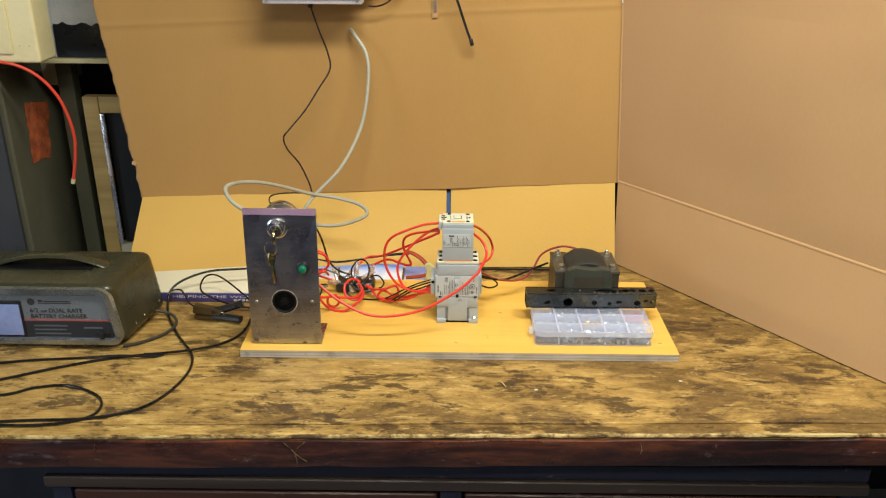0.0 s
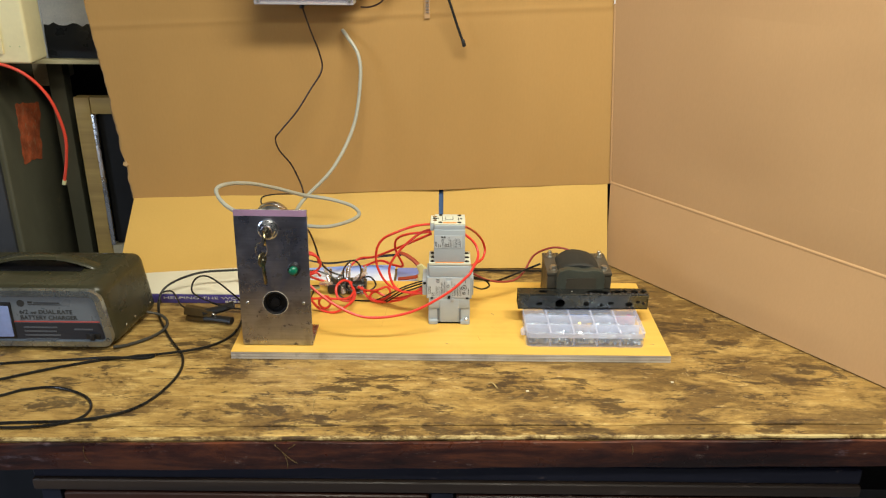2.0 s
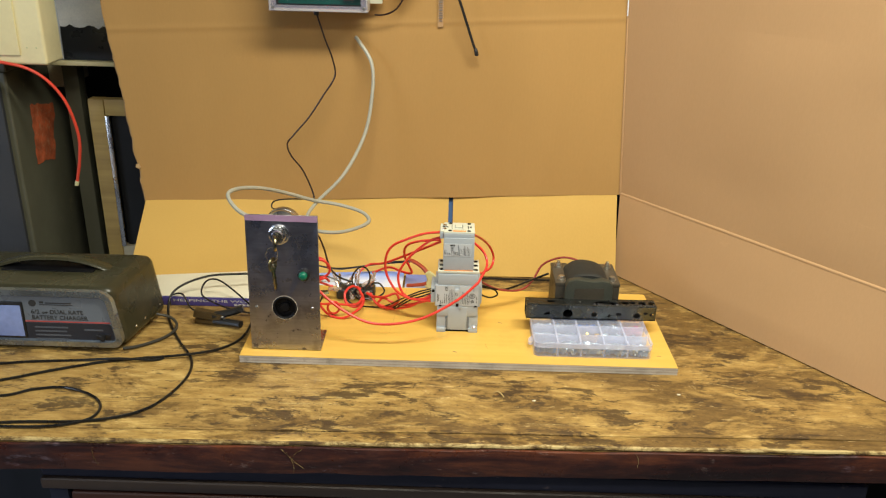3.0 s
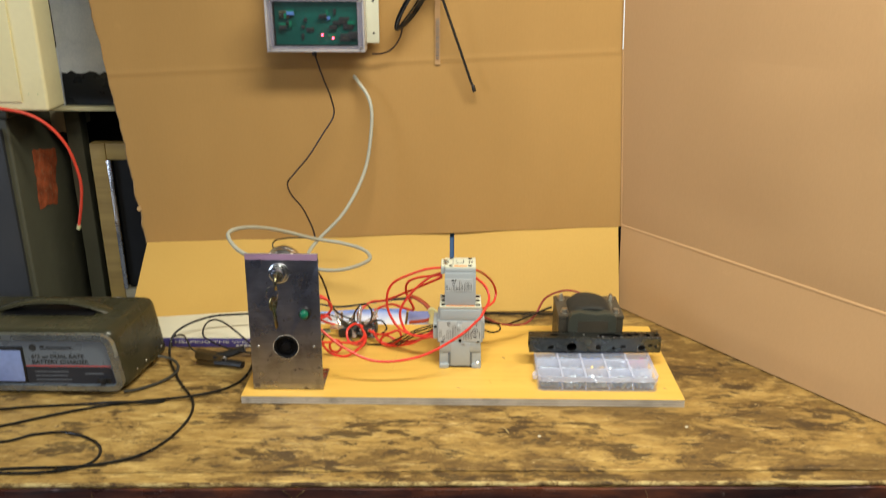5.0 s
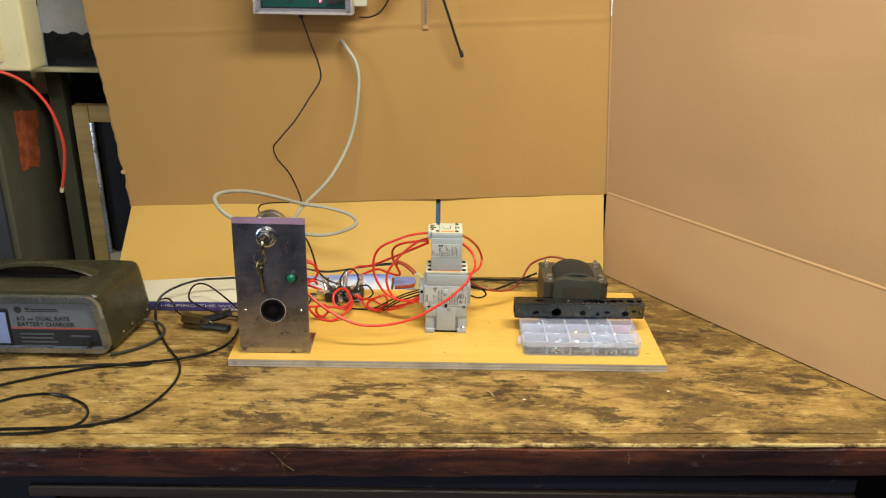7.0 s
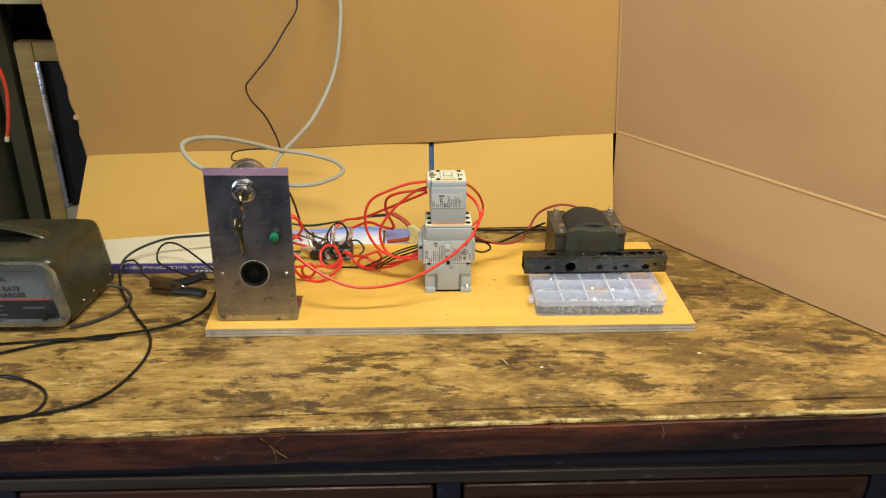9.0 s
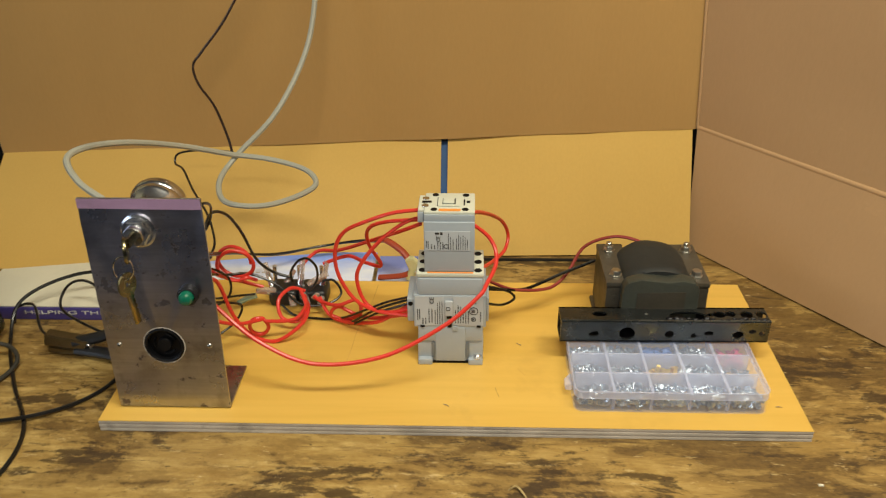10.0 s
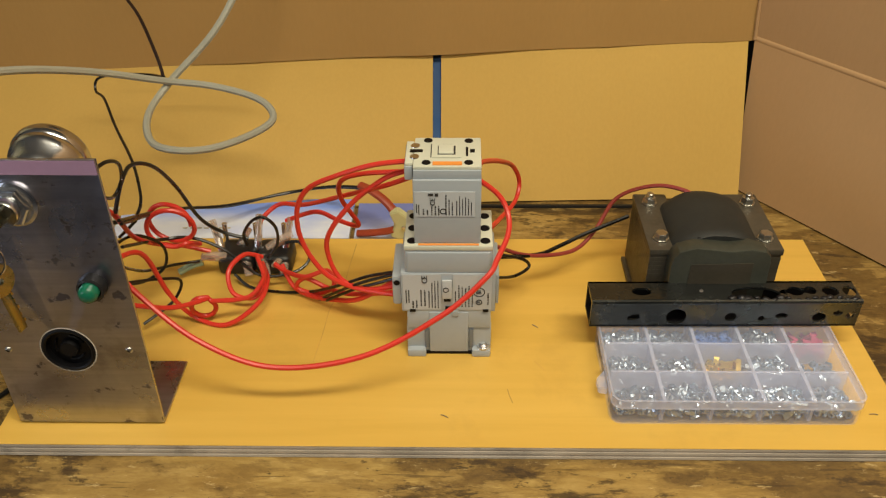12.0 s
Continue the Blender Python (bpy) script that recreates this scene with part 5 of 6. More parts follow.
# ---- battery charger ----
def build_charger():
    c = empty("battery_charger", (-0.28, 0.07, TOP), "olive-brown metal battery charger with silver-framed grey front", "battery charger")
    x0, x1, y0, y1, z0, z1 = -0.405, -0.166, 0.022, 0.145, TOP + 0.006, 0.9965
    # case: a rounded box that widens a little to the back
    bm = box((x0, y0, z0), (x1, y1, z1), 0.016, 5)
    for v in bm.verts:
        t = (v.co.y - y0) / (y1 - y0)
        v.co.x += (0.020 if v.co.x > -0.28 else -0.01) * t
        v.co.z += 0.004 * t if v.co.z > 0.95 else 0.0
    def taper(bm):
        """The end walls slope in a little towards the top."""
        for v in bm.verts:
            t = (v.co.z - z0) / (z1 - z0)
            v.co.x -= 0.013 * t * min(1, max(0, (v.co.x + 0.24) / 0.05))
        return bm

    part("case", taper(bm), CHARGER, c, "olive-brown painted steel case")
    # silver bezel with rounded corners
    def rounded(xa, xb, za, zb, r, y, n=6):
        pts = []
        for cx, cz, a0 in ((xb - r, zb - r, 0), (xa + r, zb - r, 90), (xa + r, za + r, 180), (xb - r, za + r, 270)):
            pts += [(cx + r * math.cos(radians(a0 + 90 * k / n)), y, cz + r * math.sin(radians(a0 + 90 * k / n))) for k in range(n + 1)]
        return pts

    outer, inner = rounded(x0 + 0.001, x1 - 0.001, z0 + 0.001, z1 - 0.003, 0.016, 0), rounded(x0 + 0.009, x1 - 0.009, z0 + 0.009, z1 - 0.011, 0.010, 0)
    bm = bmesh.new()
    loops = []
    for pts, y in ((outer, y0 + 0.012), (outer, y0 - 0.004), (inner, y0 - 0.005), (inner, y0 + 0.004)):
        loops.append([bm.verts.new((p[0], y, p[2])) for p in pts])
    for a, b_ in zip(loops, loops[1:]):
        for k in range(len(a)):
            bm.faces.new((a[k], a[(k + 1) % len(a)], b_[(k + 1) % len(a)], b_[k]))
    part("bezel", taper(bm), BEZEL, c, "worn silver bezel")
    yf = y0 - 0.0015
    face = part("faceplate", taper(prism(rounded(x0 + 0.0088, x1 - 0.0088, z0 + 0.0088, z1 - 0.0108, 0.010, yf), (0, 0.004, 0))), FACE, c, "grey faceplate with dark lower half and red line")
    zm = z0 + 0.037
    part("lower_field", taper(prism(rounded(x0 + 0.012, x1 - 0.012, z0 + 0.0115, zm, 0.004, yf - 0.0005), (0, 0.0004, 0))), FACE_DARK, face)
    part("red_line", box((x0 + 0.012, yf - 0.0006, zm + 0.001), (x1 - 0.018, yf - 0.0001, zm + 0.0028)), RED_LINE, face, smooth=False)
    up = Matrix.Rotation(radians(90), 4, "X")
    xt = -0.2935
    lettering("6/2", 0.0088, Matrix.Translation((xt, yf - 0.0003, zm + 0.0140)) @ up, INK, face, stretch=1.1)
    lettering("AMP", 0.0045, Matrix.Translation((xt + 0.0150, yf - 0.0003, zm + 0.0140)) @ up, INK, face, stretch=1.0)
    lettering("DUAL RATE", 0.0088, Matrix.Translation((xt + 0.0265, yf - 0.0003, zm + 0.0140)) @ up, INK, face, stretch=1.02)
    lettering("BATTERY CHARGER", 0.0088, Matrix.Translation((xt, yf - 0.0003, zm + 0.0052)) @ up, INK, face, stretch=1.0)
    # the maker's mark as plain shapes
    bm = lathe([(0, 0), (0.0052, 0), (0.0052, 0.0004), (0, 0.0004)], (xt + 0.004, yf, zm + 0.030), (0, -1, 0), 24)
    bm = box((xt + 0.014, yf - 0.0004, zm + 0.0275), (xt + 0.060, yf, zm + 0.0286), bm=bm)
    bm = box((xt + 0.014, yf - 0.0004, zm + 0.0300), (xt + 0.020, yf, zm + 0.0330), bm=bm)
    bm = box((xt + 0.022, yf - 0.0004, zm + 0.0300), (xt + 0.058, yf, zm + 0.0316), bm=bm)
    part("maker_mark", bm, INK, face, smooth=False)
    bm = None
    r = random.Random(4)
    for k in range(4):
        z = zm - 0.008 - k * 0.0062
        bm = box((xt + 0.002, yf - 0.0009, z), (xt + r.uniform(0.045, 0.062), yf - 0.0004, z + 0.0022), bm=bm)
    bm = box((xt + 0.072, yf - 0.0009, zm - 0.011), (xt + 0.098, yf - 0.0004, zm - 0.0085), bm=bm)
    part("small_print", bm, FACE_PRINT, face, smooth=False)
    m = part("meter", box((-0.352, yf - 0.002, z0 + 0.012), (-0.3035, yf + 0.001, z1 - 0.022), 0.002), BLACK, c, "meter, its window coloured with a bluish reflection")
    part("meter_window", box((-0.348, yf - 0.0028, z0 + 0.016), (-0.3065, yf - 0.002, z1 - 0.027), 0.0008), METER, m)
    s = part("switch", box((-0.206, yf - 0.002, z0 + 0.013), (-0.186, yf, z0 + 0.021), 0.001), BLACK, c)
    part("slider", box((-0.199, yf - 0.007, z0 + 0.0125), (-0.193, yf - 0.002, z0 + 0.0215), 0.0012), BLACK, s)
    # carrying handle: a flat strap over a dark plate painted as its shaded recess
    part("handle_shade_plate", box((-0.355, 0.072, z1 + 0.0015), (-0.222, 0.110, z1 + 0.0035), 0.0008), DARK_SLOT, c)
    bm = sweep([(-0.372, 0.091, z1 - 0.001), (-0.352, 0.091, z1 + 0.007), (-0.320, 0.091, z1 + 0.0145), (-0.285, 0.091, z1 + 0.0165), (-0.250, 0.091, z1 + 0.0145), (-0.222, 0.091, z1 + 0.007), (-0.204, 0.091, z1 - 0.001)], 0.0115, 12, 8, flat=0.32)
    part("handle", bm, CHARGER, c, "arched carrying handle")
    for x in (-0.38, -0.19):
        for y in (0.04, 0.13):
            part("rubber_foot", lathe([(0, 0), (0.008, 0), (0.0085, 0.002), (0.008, 0.0075), (0, 0.0075)], (x, y, TOP), (0, 0, 1), 16), BLACK, c)
    for y in (0.05, 0.075, 0.12):
        part("side_screw", lathe([(0, 0.0010), (0.0014, 0.0008), (0.002, 0)], (x1 + 0.003 + 0.15 * (y - 0.03), y, z0 + 0.02), (1, -0.1, 0), 10), ZINC, c)


build_charger()


# ---- cables and clamp on the bench ----
def flat_cable(name, pts, r, m, label):
    return wire(name, pts, r, m, label, "cable", "charger cables")


flat_cable("charger_cable", [(-0.36, -0.178, 0.9024), (-0.24, -0.160, 0.9024), (-0.147, -0.152, 0.9024), (-0.088, -0.123, 0.9024), (-0.062, -0.062, 0.9024), (-0.066, -0.004, 0.9024), (-0.106, 0.060, 0.9024), (-0.140, 0.124, 0.907), (-0.140, 0.160, 0.930), (-0.098, 0.190, 0.942), (-0.04, 0.205, 0.942), (0.02, 0.215, 0.942)], 0.0019, BLACK_WIRE, "long black charger cable looping over the bench")
flat_cable("charger_cable", [(-0.38, -0.110, 0.9022), (-0.285, -0.104, 0.9022), (-0.248, -0.086, 0.9022), (-0.207, -0.080, 0.9022), (-0.163, -0.100, 0.9022), (-0.145, -0.127, 0.9022), (-0.156, -0.153, 0.9022), (-0.21, -0.168, 0.9022), (-0.33, -0.168, 0.9022)], 0.0018, BLACK_WIRE, "black charger cable lying in a loop")
flat_cable("charger_cable", [(-0.38, -0.10, 0.9022), (-0.300, -0.066, 0.9022), (-0.247, -0.039, 0.9022), (-0.189, -0.014, 0.9022), (-0.146, -0.002, 0.9022), (-0.070, 0.010, 0.9055), (-0.030, 0.039, 0.9022), (-0.010, 0.075, 0.904), (-0.004, 0.13, 0.915), (0.02, 0.16, 0.935)], 0.0019, BLACK_WIRE, "black charger cable running behind the steel panel")
flat_cable("charger_cable", [(-0.40, -0.045, 0.9022), (-0.30, -0.020, 0.9022), (-0.22, -0.010, 0.9022), (-0.165, -0.010, 0.9065), (-0.12, -0.004, 0.9022), (-0.109, 0.004, 0.9022), (-0.135, 0.002, 0.9022)], 0.0018, BLACK_WIRE, "black cable lying before the charger")
flat_cable("mains_lead", [(-0.172, 0.022, 0.9045), (-0.155, 0.030, 0.9035), (-0.130, 0.052, 0.9035), (-0.117, 0.075, 0.9045), (-0.117, 0.092, 0.908), (-0.130, 0.104, 0.913), (-0.150, 0.104, 0.918)], 0.0022, DARK_LEAD, "short dark lead curling from the charger")
flat_cable("clamp_lead", [(-0.141, 0.140, 0.916), (-0.146, 0.158, 0.922), (-0.128, 0.158, 0.926), (-0.106, 0.124, 0.922), (-0.095, 0.113, 0.921)], 0.0014, BLACK_WIRE, "thin black lead to the spring clamp")
flat_cable("clamp_lead", [(0.01, 0.11, 0.912), (-0.03, 0.15, 0.925), (-0.072, 0.175, 0.943), (-0.092, 0.170, 0.943), (-0.092, 0.145, 0.932), (-0.060, 0.125, 0.925), (-0.020, 0.105, 0.925), (0.012, 0.102, 0.925)], 0.0014, BLACK_WIRE, "thin black lead looping beside the clamp")


def build_clamp():
    c = empty("spring_clamp", (-0.06, 0.11, TOP), "steel spring clamp with black rubber grips on the bench", "clamp")
    part("jaw", prism([(-0.097, 0.107, 0.912), (-0.055, 0.103, 0.909), (-0.050, 0.103, 0.919), (-0.094, 0.107, 0.9245)], (0.0, 0.012, 0.0), bevel=0.001), JAW, c, "tarnished bronze-coloured jaw")
    part("jaw", prism([(-0.096, 0.109, 0.902), (-0.055, 0.104, 0.901), (-0.052, 0.104, 0.907), (-0.094, 0.108, 0.910)], (0.0, 0.010, 0.0), bevel=0.001), JAW, c)
    part("grip", sweep([(-0.067, 0.110, 0.915), (-0.044, 0.112, 0.919), (-0.022, 0.117, 0.925)], 0.0070, 10, 6, flat=0.8), BLACK, c, "black rubber grip")
    part("grip", sweep([(-0.065, 0.108, 0.9070), (-0.042, 0.104, 0.9070), (-0.022, 0.098, 0.9075)], 0.0066, 10, 6, flat=0.8), BLACK, c, "black rubber grip")
    part("spring", lathe([(0.0030, -0.007), (0.0042, -0.006), (0.0042, 0.006), (0.0030, 0.007)], (-0.052, 0.110, 0.9125), (0, 1, 0), 14), ZINC, c)


build_clamp()


# ---- catalogue and papers under the cardboard ----
def build_papers():
    b = empty("catalogue", (-0.05, 0.2, TOP), "thick cream catalogue with violet printed edge on the bench", "book")
    part("pages", box((-0.205, 0.172, TOP + 0.0025), (-0.0060, 0.292, TOP + 0.0150), 0.0006), PAPER, b, "cream page block")
    part("cover", box((-0.207, 0.170, TOP + 0.0152), (-0.0050, 0.294, TOP + 0.0165), 0.0004), PAPER, b)
    spine = part("spine", box((-0.207, 0.1685, TOP + 0.0006), (-0.0050, 0.1718, TOP + 0.0150), 0.0008), VIOLET, b, "violet spine with pale lettering")
    lettering("HELPING THE WORLD", 0.0062, Matrix.Translation((-0.147, 0.1683, TOP + 0.0078)) @ Matrix.Rotation(radians(90), 4, "X"), WHITE_INK, spine, stretch=2.3)
    bm = None
    for k in range(9):
        bm = box((-0.050 + k * 0.0065, 0.1680, TOP + 0.0025), (-0.0452 + k * 0.0065, 0.1684, TOP + 0.0055), bm=bm)
    part("small_print", bm, WHITE_INK, spine, smooth=False)
    m = empty("glossy_magazine", (0.1, 0.26, TOP), "cream and blue glossy magazine lying behind the board", "magazine")
    part("pages", box((-0.002, 0.2375, TOP + 0.0005), (0.2105, 0.2985, TOP + 0.0095), 0.0006), PAPER, m)
    part("cover", slab(((-0.003, 0.2365, TOP + 0.0108), (0.2115, 0.2365, TOP + 0.0108), (0.2115, 0.299, TOP + 0.0112), (-0.003, 0.299, TOP + 0.0112)), 0.0010, 6, 0.0008, 4), SKY_PRINT, m, "glossy cover printed white to sky blue")
    bm = None
    for k in range(7):
        bm = box((0.060 + k * 0.0065, 0.2500, TOP + 0.0112), (0.064 + k * 0.0065, 0.2512, TOP + 0.0118), bm=bm)
    part("small_print", bm, GREY_BLOCK, m, smooth=False)
    p = empty("folded_brochure", (0.25, 0.26, TOP), "glossy dusky blue brochure lying behind the board", "paper")
    part("sheet", slab(((0.2145, 0.236, TOP + 0.003), (0.284, 0.236, TOP + 0.003), (0.284, 0.300, TOP + 0.006), (0.2145, 0.300, TOP + 0.006)), 0.0008, 4, 0.001, 8), DUSK_PRINT, p)
    p = empty("dark_strip", (0.2, 0.302, TOP), "dark thin strip along the cardboard foot", "strip")
    part("dark_rim", box((0.286, 0.3005, TOP + 0.0002), (0.578, 0.3035, TOP + 0.0035), 0.0008), BLACK, p)


build_papers()


# ---- rectifier block with crimped terminals ----
def build_block():
    b = empty("terminal_block", (0.14, 0.19, DECK), "black rectifier block with crimped spade terminals on the board", "terminal block")
    for x in (0.125, 0.156):
        part("module", box((x - 0.0150, 0.180, DECK), (x + 0.0150, 0.210, DECK + 0.0185), 0.0060, 4), BLACK, b, "black moulded module")
    r = random.Random(2)
    for k, (x, y, dx, dy, dz) in enumerate(((0.113, 0.192, -0.010, 0.016, 0.022), (0.124, 0.198, 0.010, 0.010, 0.014), (0.141, 0.196, 0.003, 0.012, 0.028), (0.150, 0.194, 0.018, 0.004, 0.012), (0.164, 0.194, 0.006, 0.012, 0.026), (0.118, 0.184, -0.020, -0.004, 0.004), (0.145, 0.184, 0.004, -0.012, 0.002), (0.162, 0.184, -0.002, -0.012, 0.002))):
        p0 = Vector((x, y, DECK + 0.015))
        p1 = p0 + Vector((dx, dy, dz)) * 0.45
        p2 = p0 + Vector((dx, dy, dz))
        t = part("spade_terminal", sweep([p0 - Vector((0, 0, 0.003)), p0, p1], 0.0032, 8, 4, flat=0.4), ZINC, b)
        part("sleeve", sweep([p1 - (p2 - p1) * 0.35, p1, p2], 0.0032, 10, 4, flat=0.7), SLEEVE, t, "clear insulating sleeve")
        part("crimp", sweep([p1, (p1 + p2) / 2, p2], 0.0020, 8, 3), COPPER if k % 2 else ZINC, t)
    # sleeved spades pushed on from the front and the side
    for p0, p1 in (((0.133, 0.186, 0.928), (0.137, 0.174, 0.917)), ((0.147, 0.186, 0.929), (0.152, 0.173, 0.918)), ((0.166, 0.187, 0.928), (0.165, 0.174, 0.916)), ((0.118, 0.184, 0.930), (0.099, 0.180, 0.9315)), ((0.098, 0.182, 0.925), (0.079, 0.176, 0.919)), ((0.151, 0.190, 0.934), (0.172, 0.196, 0.944))):
        p0, p1 = Vector(p0), Vector(p1)
        part("sleeve", sweep([p0, (p0 + p1) / 2 + Vector((0, 0, 0.0012)), p1], 0.0036, 10, 5, flat=0.75), SLEEVE_GREEN if p1.x < 0.09 else SLEEVE, b, "pale green sleeve" if p1.x < 0.09 else "clear insulating sleeve")
    for x in (0.113, 0.139, 0.163):
        part("terminal_screw", rod((x, 0.206, DECK + 0.014), (x, 0.208, DECK + 0.034), 0.0022, 12), ZINC, b)


build_block()

RW = 0.0019
RED = "red insulated wire between the contactors and the rectifier block"


def red(points, label=RED, r=RW, m=RED_WIRE):
    return wire("red_wire", points, r, m, label, "wire", "red hook-up wires")


def black(points, label="thin black wire among the red wiring", r=0.0012, m=BLACK_WIRE):
    return wire("black_wire", points, r, m, label, "wire", "black hook-up wires")


red([(0.321, 0.120, 1.044), (0.336, 0.120, 1.031), (0.343, 0.114, 1.020), (0.343, 0.100, 1.012), (0.335, 0.081, 1.004), (0.328, 0.070, 0.998), (0.298, 0.055, 0.977), (0.245, 0.040, 0.954), (0.185, 0.035, 0.949), (0.138, 0.040, 0.968), (0.100, 0.056, 0.993), (0.082, 0.070, 1.005)], "long red wire sagging in front of the contactors")
red([(0.275, 0.120, 1.057), (0.252, 0.120, 1.054), (0.227, 0.125, 1.043), (0.204, 0.130, 1.029), (0.194, 0.130, 1.010), (0.195, 0.130, 0.983), (0.210, 0.125, 0.958), (0.233, 0.120, 0.948), (0.263, 0.110, 0.950)])
red([(0.275, 0.125, 1.047), (0.258, 0.125, 1.040), (0.233, 0.130, 1.016), (0.215, 0.130, 0.990), (0.213, 0.130, 0.970), (0.222, 0.125, 0.952), (0.241, 0.120, 0.947), (0.263, 0.115, 0.954)])
red([(0.275, 0.130, 1.038), (0.256, 0.140, 1.025), (0.223, 0.170, 0.998), (0.185, 0.200, 0.970), (0.161, 0.216, 0.960), (0.148, 0.212, 0.952), (0.142, 0.206, 0.945)])
red([(0.275, 0.140, 1.037), (0.240, 0.150, 1.029), (0.222, 0.160, 1.016), (0.220, 0.170, 0.994), (0.230, 0.180, 0.964), (0.213, 0.190, 0.961), (0.193, 0.200, 0.963), (0.166, 0.206, 0.950)])
red([(0.321, 0.122, 1.052), (0.327, 0.140, 1.045), (0.340, 0.180, 1.022), (0.353, 0.222, 0.993), (0.360, 0.236, 0.970), (0.356, 0.222, 0.959), (0.342, 0.190, 0.963), (0.331, 0.152, 0.978)], "red wire bent from the small contactor down to the large one")
red([(0.070, 0.085, 1.040), (0.076, 0.100, 1.028), (0.071, 0.130, 0.988), (0.076, 0.150, 0.967), (0.085, 0.180, 0.943), (0.105, 0.186, 0.933)], "red wire from the steel panel to the block")
coil = [(0.084 + 0.018 * math.cos(a) + 0.002 * a / 6, 0.165 + 0.006 * math.sin(a * 0.5), 0.973 + 0.017 * math.sin(a)) for a in [0.55 * k for k in range(22)]]
red(coil + [(0.100, 0.180, 0.945)], "red wire wound into a small coil")
red([(0.072, 0.080, 1.000), (0.083, 0.110, 0.987), (0.091, 0.120, 0.942), (0.106, 0.122, 0.917), (0.131, 0.116, 0.9145), (0.155, 0.125, 0.928), (0.157, 0.155, 0.927), (0.149, 0.176, 0.928)])
loop = [(0.115 + 0.0085 * math.cos(a), 0.120 + 0.004 * math.cos(a + 1), 0.929 + 0.0115 * math.sin(a)) for a in [1.0 + 0.6 * k for k in range(11)]]
red([(0.075, 0.080, 0.965), (0.099, 0.100, 0.945)] + loop + [(0.125, 0.120, 0.935), (0.148, 0.130, 0.931), (0.156, 0.150, 0.934), (0.150, 0.174, 0.930)], "red wire with a knot-like loop above the board")
red([(0.160, 0.173, 0.930), (0.171, 0.165, 0.928), (0.189, 0.150, 0.935), (0.207, 0.150, 0.941), (0.212, 0.142, 0.932), (0.196, 0.150, 0.918), (0.180, 0.154, 0.921), (0.188, 0.152, 0.932), (0.205, 0.148, 0.926), (0.225, 0.135, 0.930), (0.263, 0.110, 0.952)])
red([(0.150, 0.176, 0.935), (0.138, 0.168, 0.943), (0.129, 0.150, 0.940), (0.133, 0.140, 0.926), (0.149, 0.140, 0.922), (0.156, 0.150, 0.932), (0.147, 0.172, 0.938)])
red([(0.263, 0.118, 0.957), (0.235, 0.122, 0.936), (0.214, 0.135, 0.924), (0.190, 0.150, 0.916), (0.176, 0.158, 0.920), (0.166, 0.172, 0.930)])

black([(0.100, 0.040, 1.095), (0.104, 0.055, 1.094), (0.104, 0.070, 1.084), (0.098, 0.080, 1.066), (0.094, 0.072, 1.059), (0.100, 0.045, 1.076)], "small black wire loop at the panel's edge")
black([(0.078, 0.100, 1.028), (0.083, 0.110, 1.046), (0.084, 0.130, 1.048), (0.090, 0.150, 1.035), (0.095, 0.170, 1.006), (0.101, 0.188, 0.965), (0.114, 0.198, 0.944), (0.134, 0.200, 0.936)], "black wire arching from the panel to the block", 0.0015)
black([(0.062, 0.368, 1.336), (0.076, 0.370, 1.290), (0.087, 0.371, 1.258), (0.090, 0.370, 1.230), (0.070, 0.367, 1.198), (0.045, 0.365, 1.161), (0.018, 0.362, 1.130), (0.008, 0.358, 1.116), (0.017, 0.340, 1.101), (0.041, 0.310, 1.086), (0.060, 0.280, 1.064), (0.066, 0.269, 1.0505)], "thin brown-black wire hanging from the enclosure", 0.0014, BROWN_WIRE)
black([(0.067, 0.268, 1.050), (0.045, 0.295, 1.040), (0.010, 0.312, 1.033), (-0.012, 0.318, 1.026), (-0.014, 0.312, 1.017), (0.002, 0.29, 1.02), (0.024, 0.25, 1.014), (0.053, 0.2, 1.011), (0.067, 0.17, 1.004), (0.071, 0.155, 0.998), (0.069, 0.14, 0.993), (0.071, 0.140, 0.994), (0.066, 0.120, 0.994)], "thin black wire hooked behind the panel")
black([(0.079, 0.100, 1.022), (0.073, 0.200, 0.965), (0.103, 0.250, 0.936), (0.147, 0.280, 0.929), (0.190, 0.280, 0.937), (0.222, 0.262, 0.948)], "long thin black lead along the back of the board", 0.0013)
black([(0.079, 0.102, 1.018), (0.074, 0.205, 0.962), (0.105, 0.254, 0.933), (0.148, 0.284, 0.9275), (0.188, 0.286, 0.9325), (0.222, 0.266, 0.944)], "long thin black lead along the back of the board", 0.0013)
black([(0.076, 0.100, 1.000), (0.076, 0.160, 0.963), (0.098, 0.170, 0.958), (0.124, 0.168, 0.947), (0.148, 0.164, 0.926), (0.175, 0.168, 0.925), (0.187, 0.180, 0.930), (0.178, 0.192, 0.938), (0.166, 0.194, 0.936)], r=0.0013)
black([(0.136, 0.186, 0.940), (0.137, 0.180, 0.955), (0.146, 0.178, 0.969), (0.156, 0.178, 0.972), (0.164, 0.178, 0.962), (0.163, 0.178, 0.946), (0.154, 0.176, 0.934)], "black wire loop over the block", 0.0013)
black([(0.126, 0.172, 0.920), (0.140, 0.163, 0.9138), (0.165, 0.157, 0.9138), (0.190, 0.152, 0.918), (0.219, 0.128, 0.944), (0.242, 0.120, 0.959), (0.268, 0.110, 0.972)])
black([(0.199, 0.145, 0.916), (0.229, 0.122, 0.948), (0.246, 0.119, 0.957), (0.268, 0.114, 0.967)], "black stripped lead ends beside the contactor")
black([(0.206, 0.138, 0.921), (0.232, 0.124, 0.944), (0.250, 0.120, 0.953), (0.268, 0.117, 0.962)], "black stripped lead ends beside the contactor")
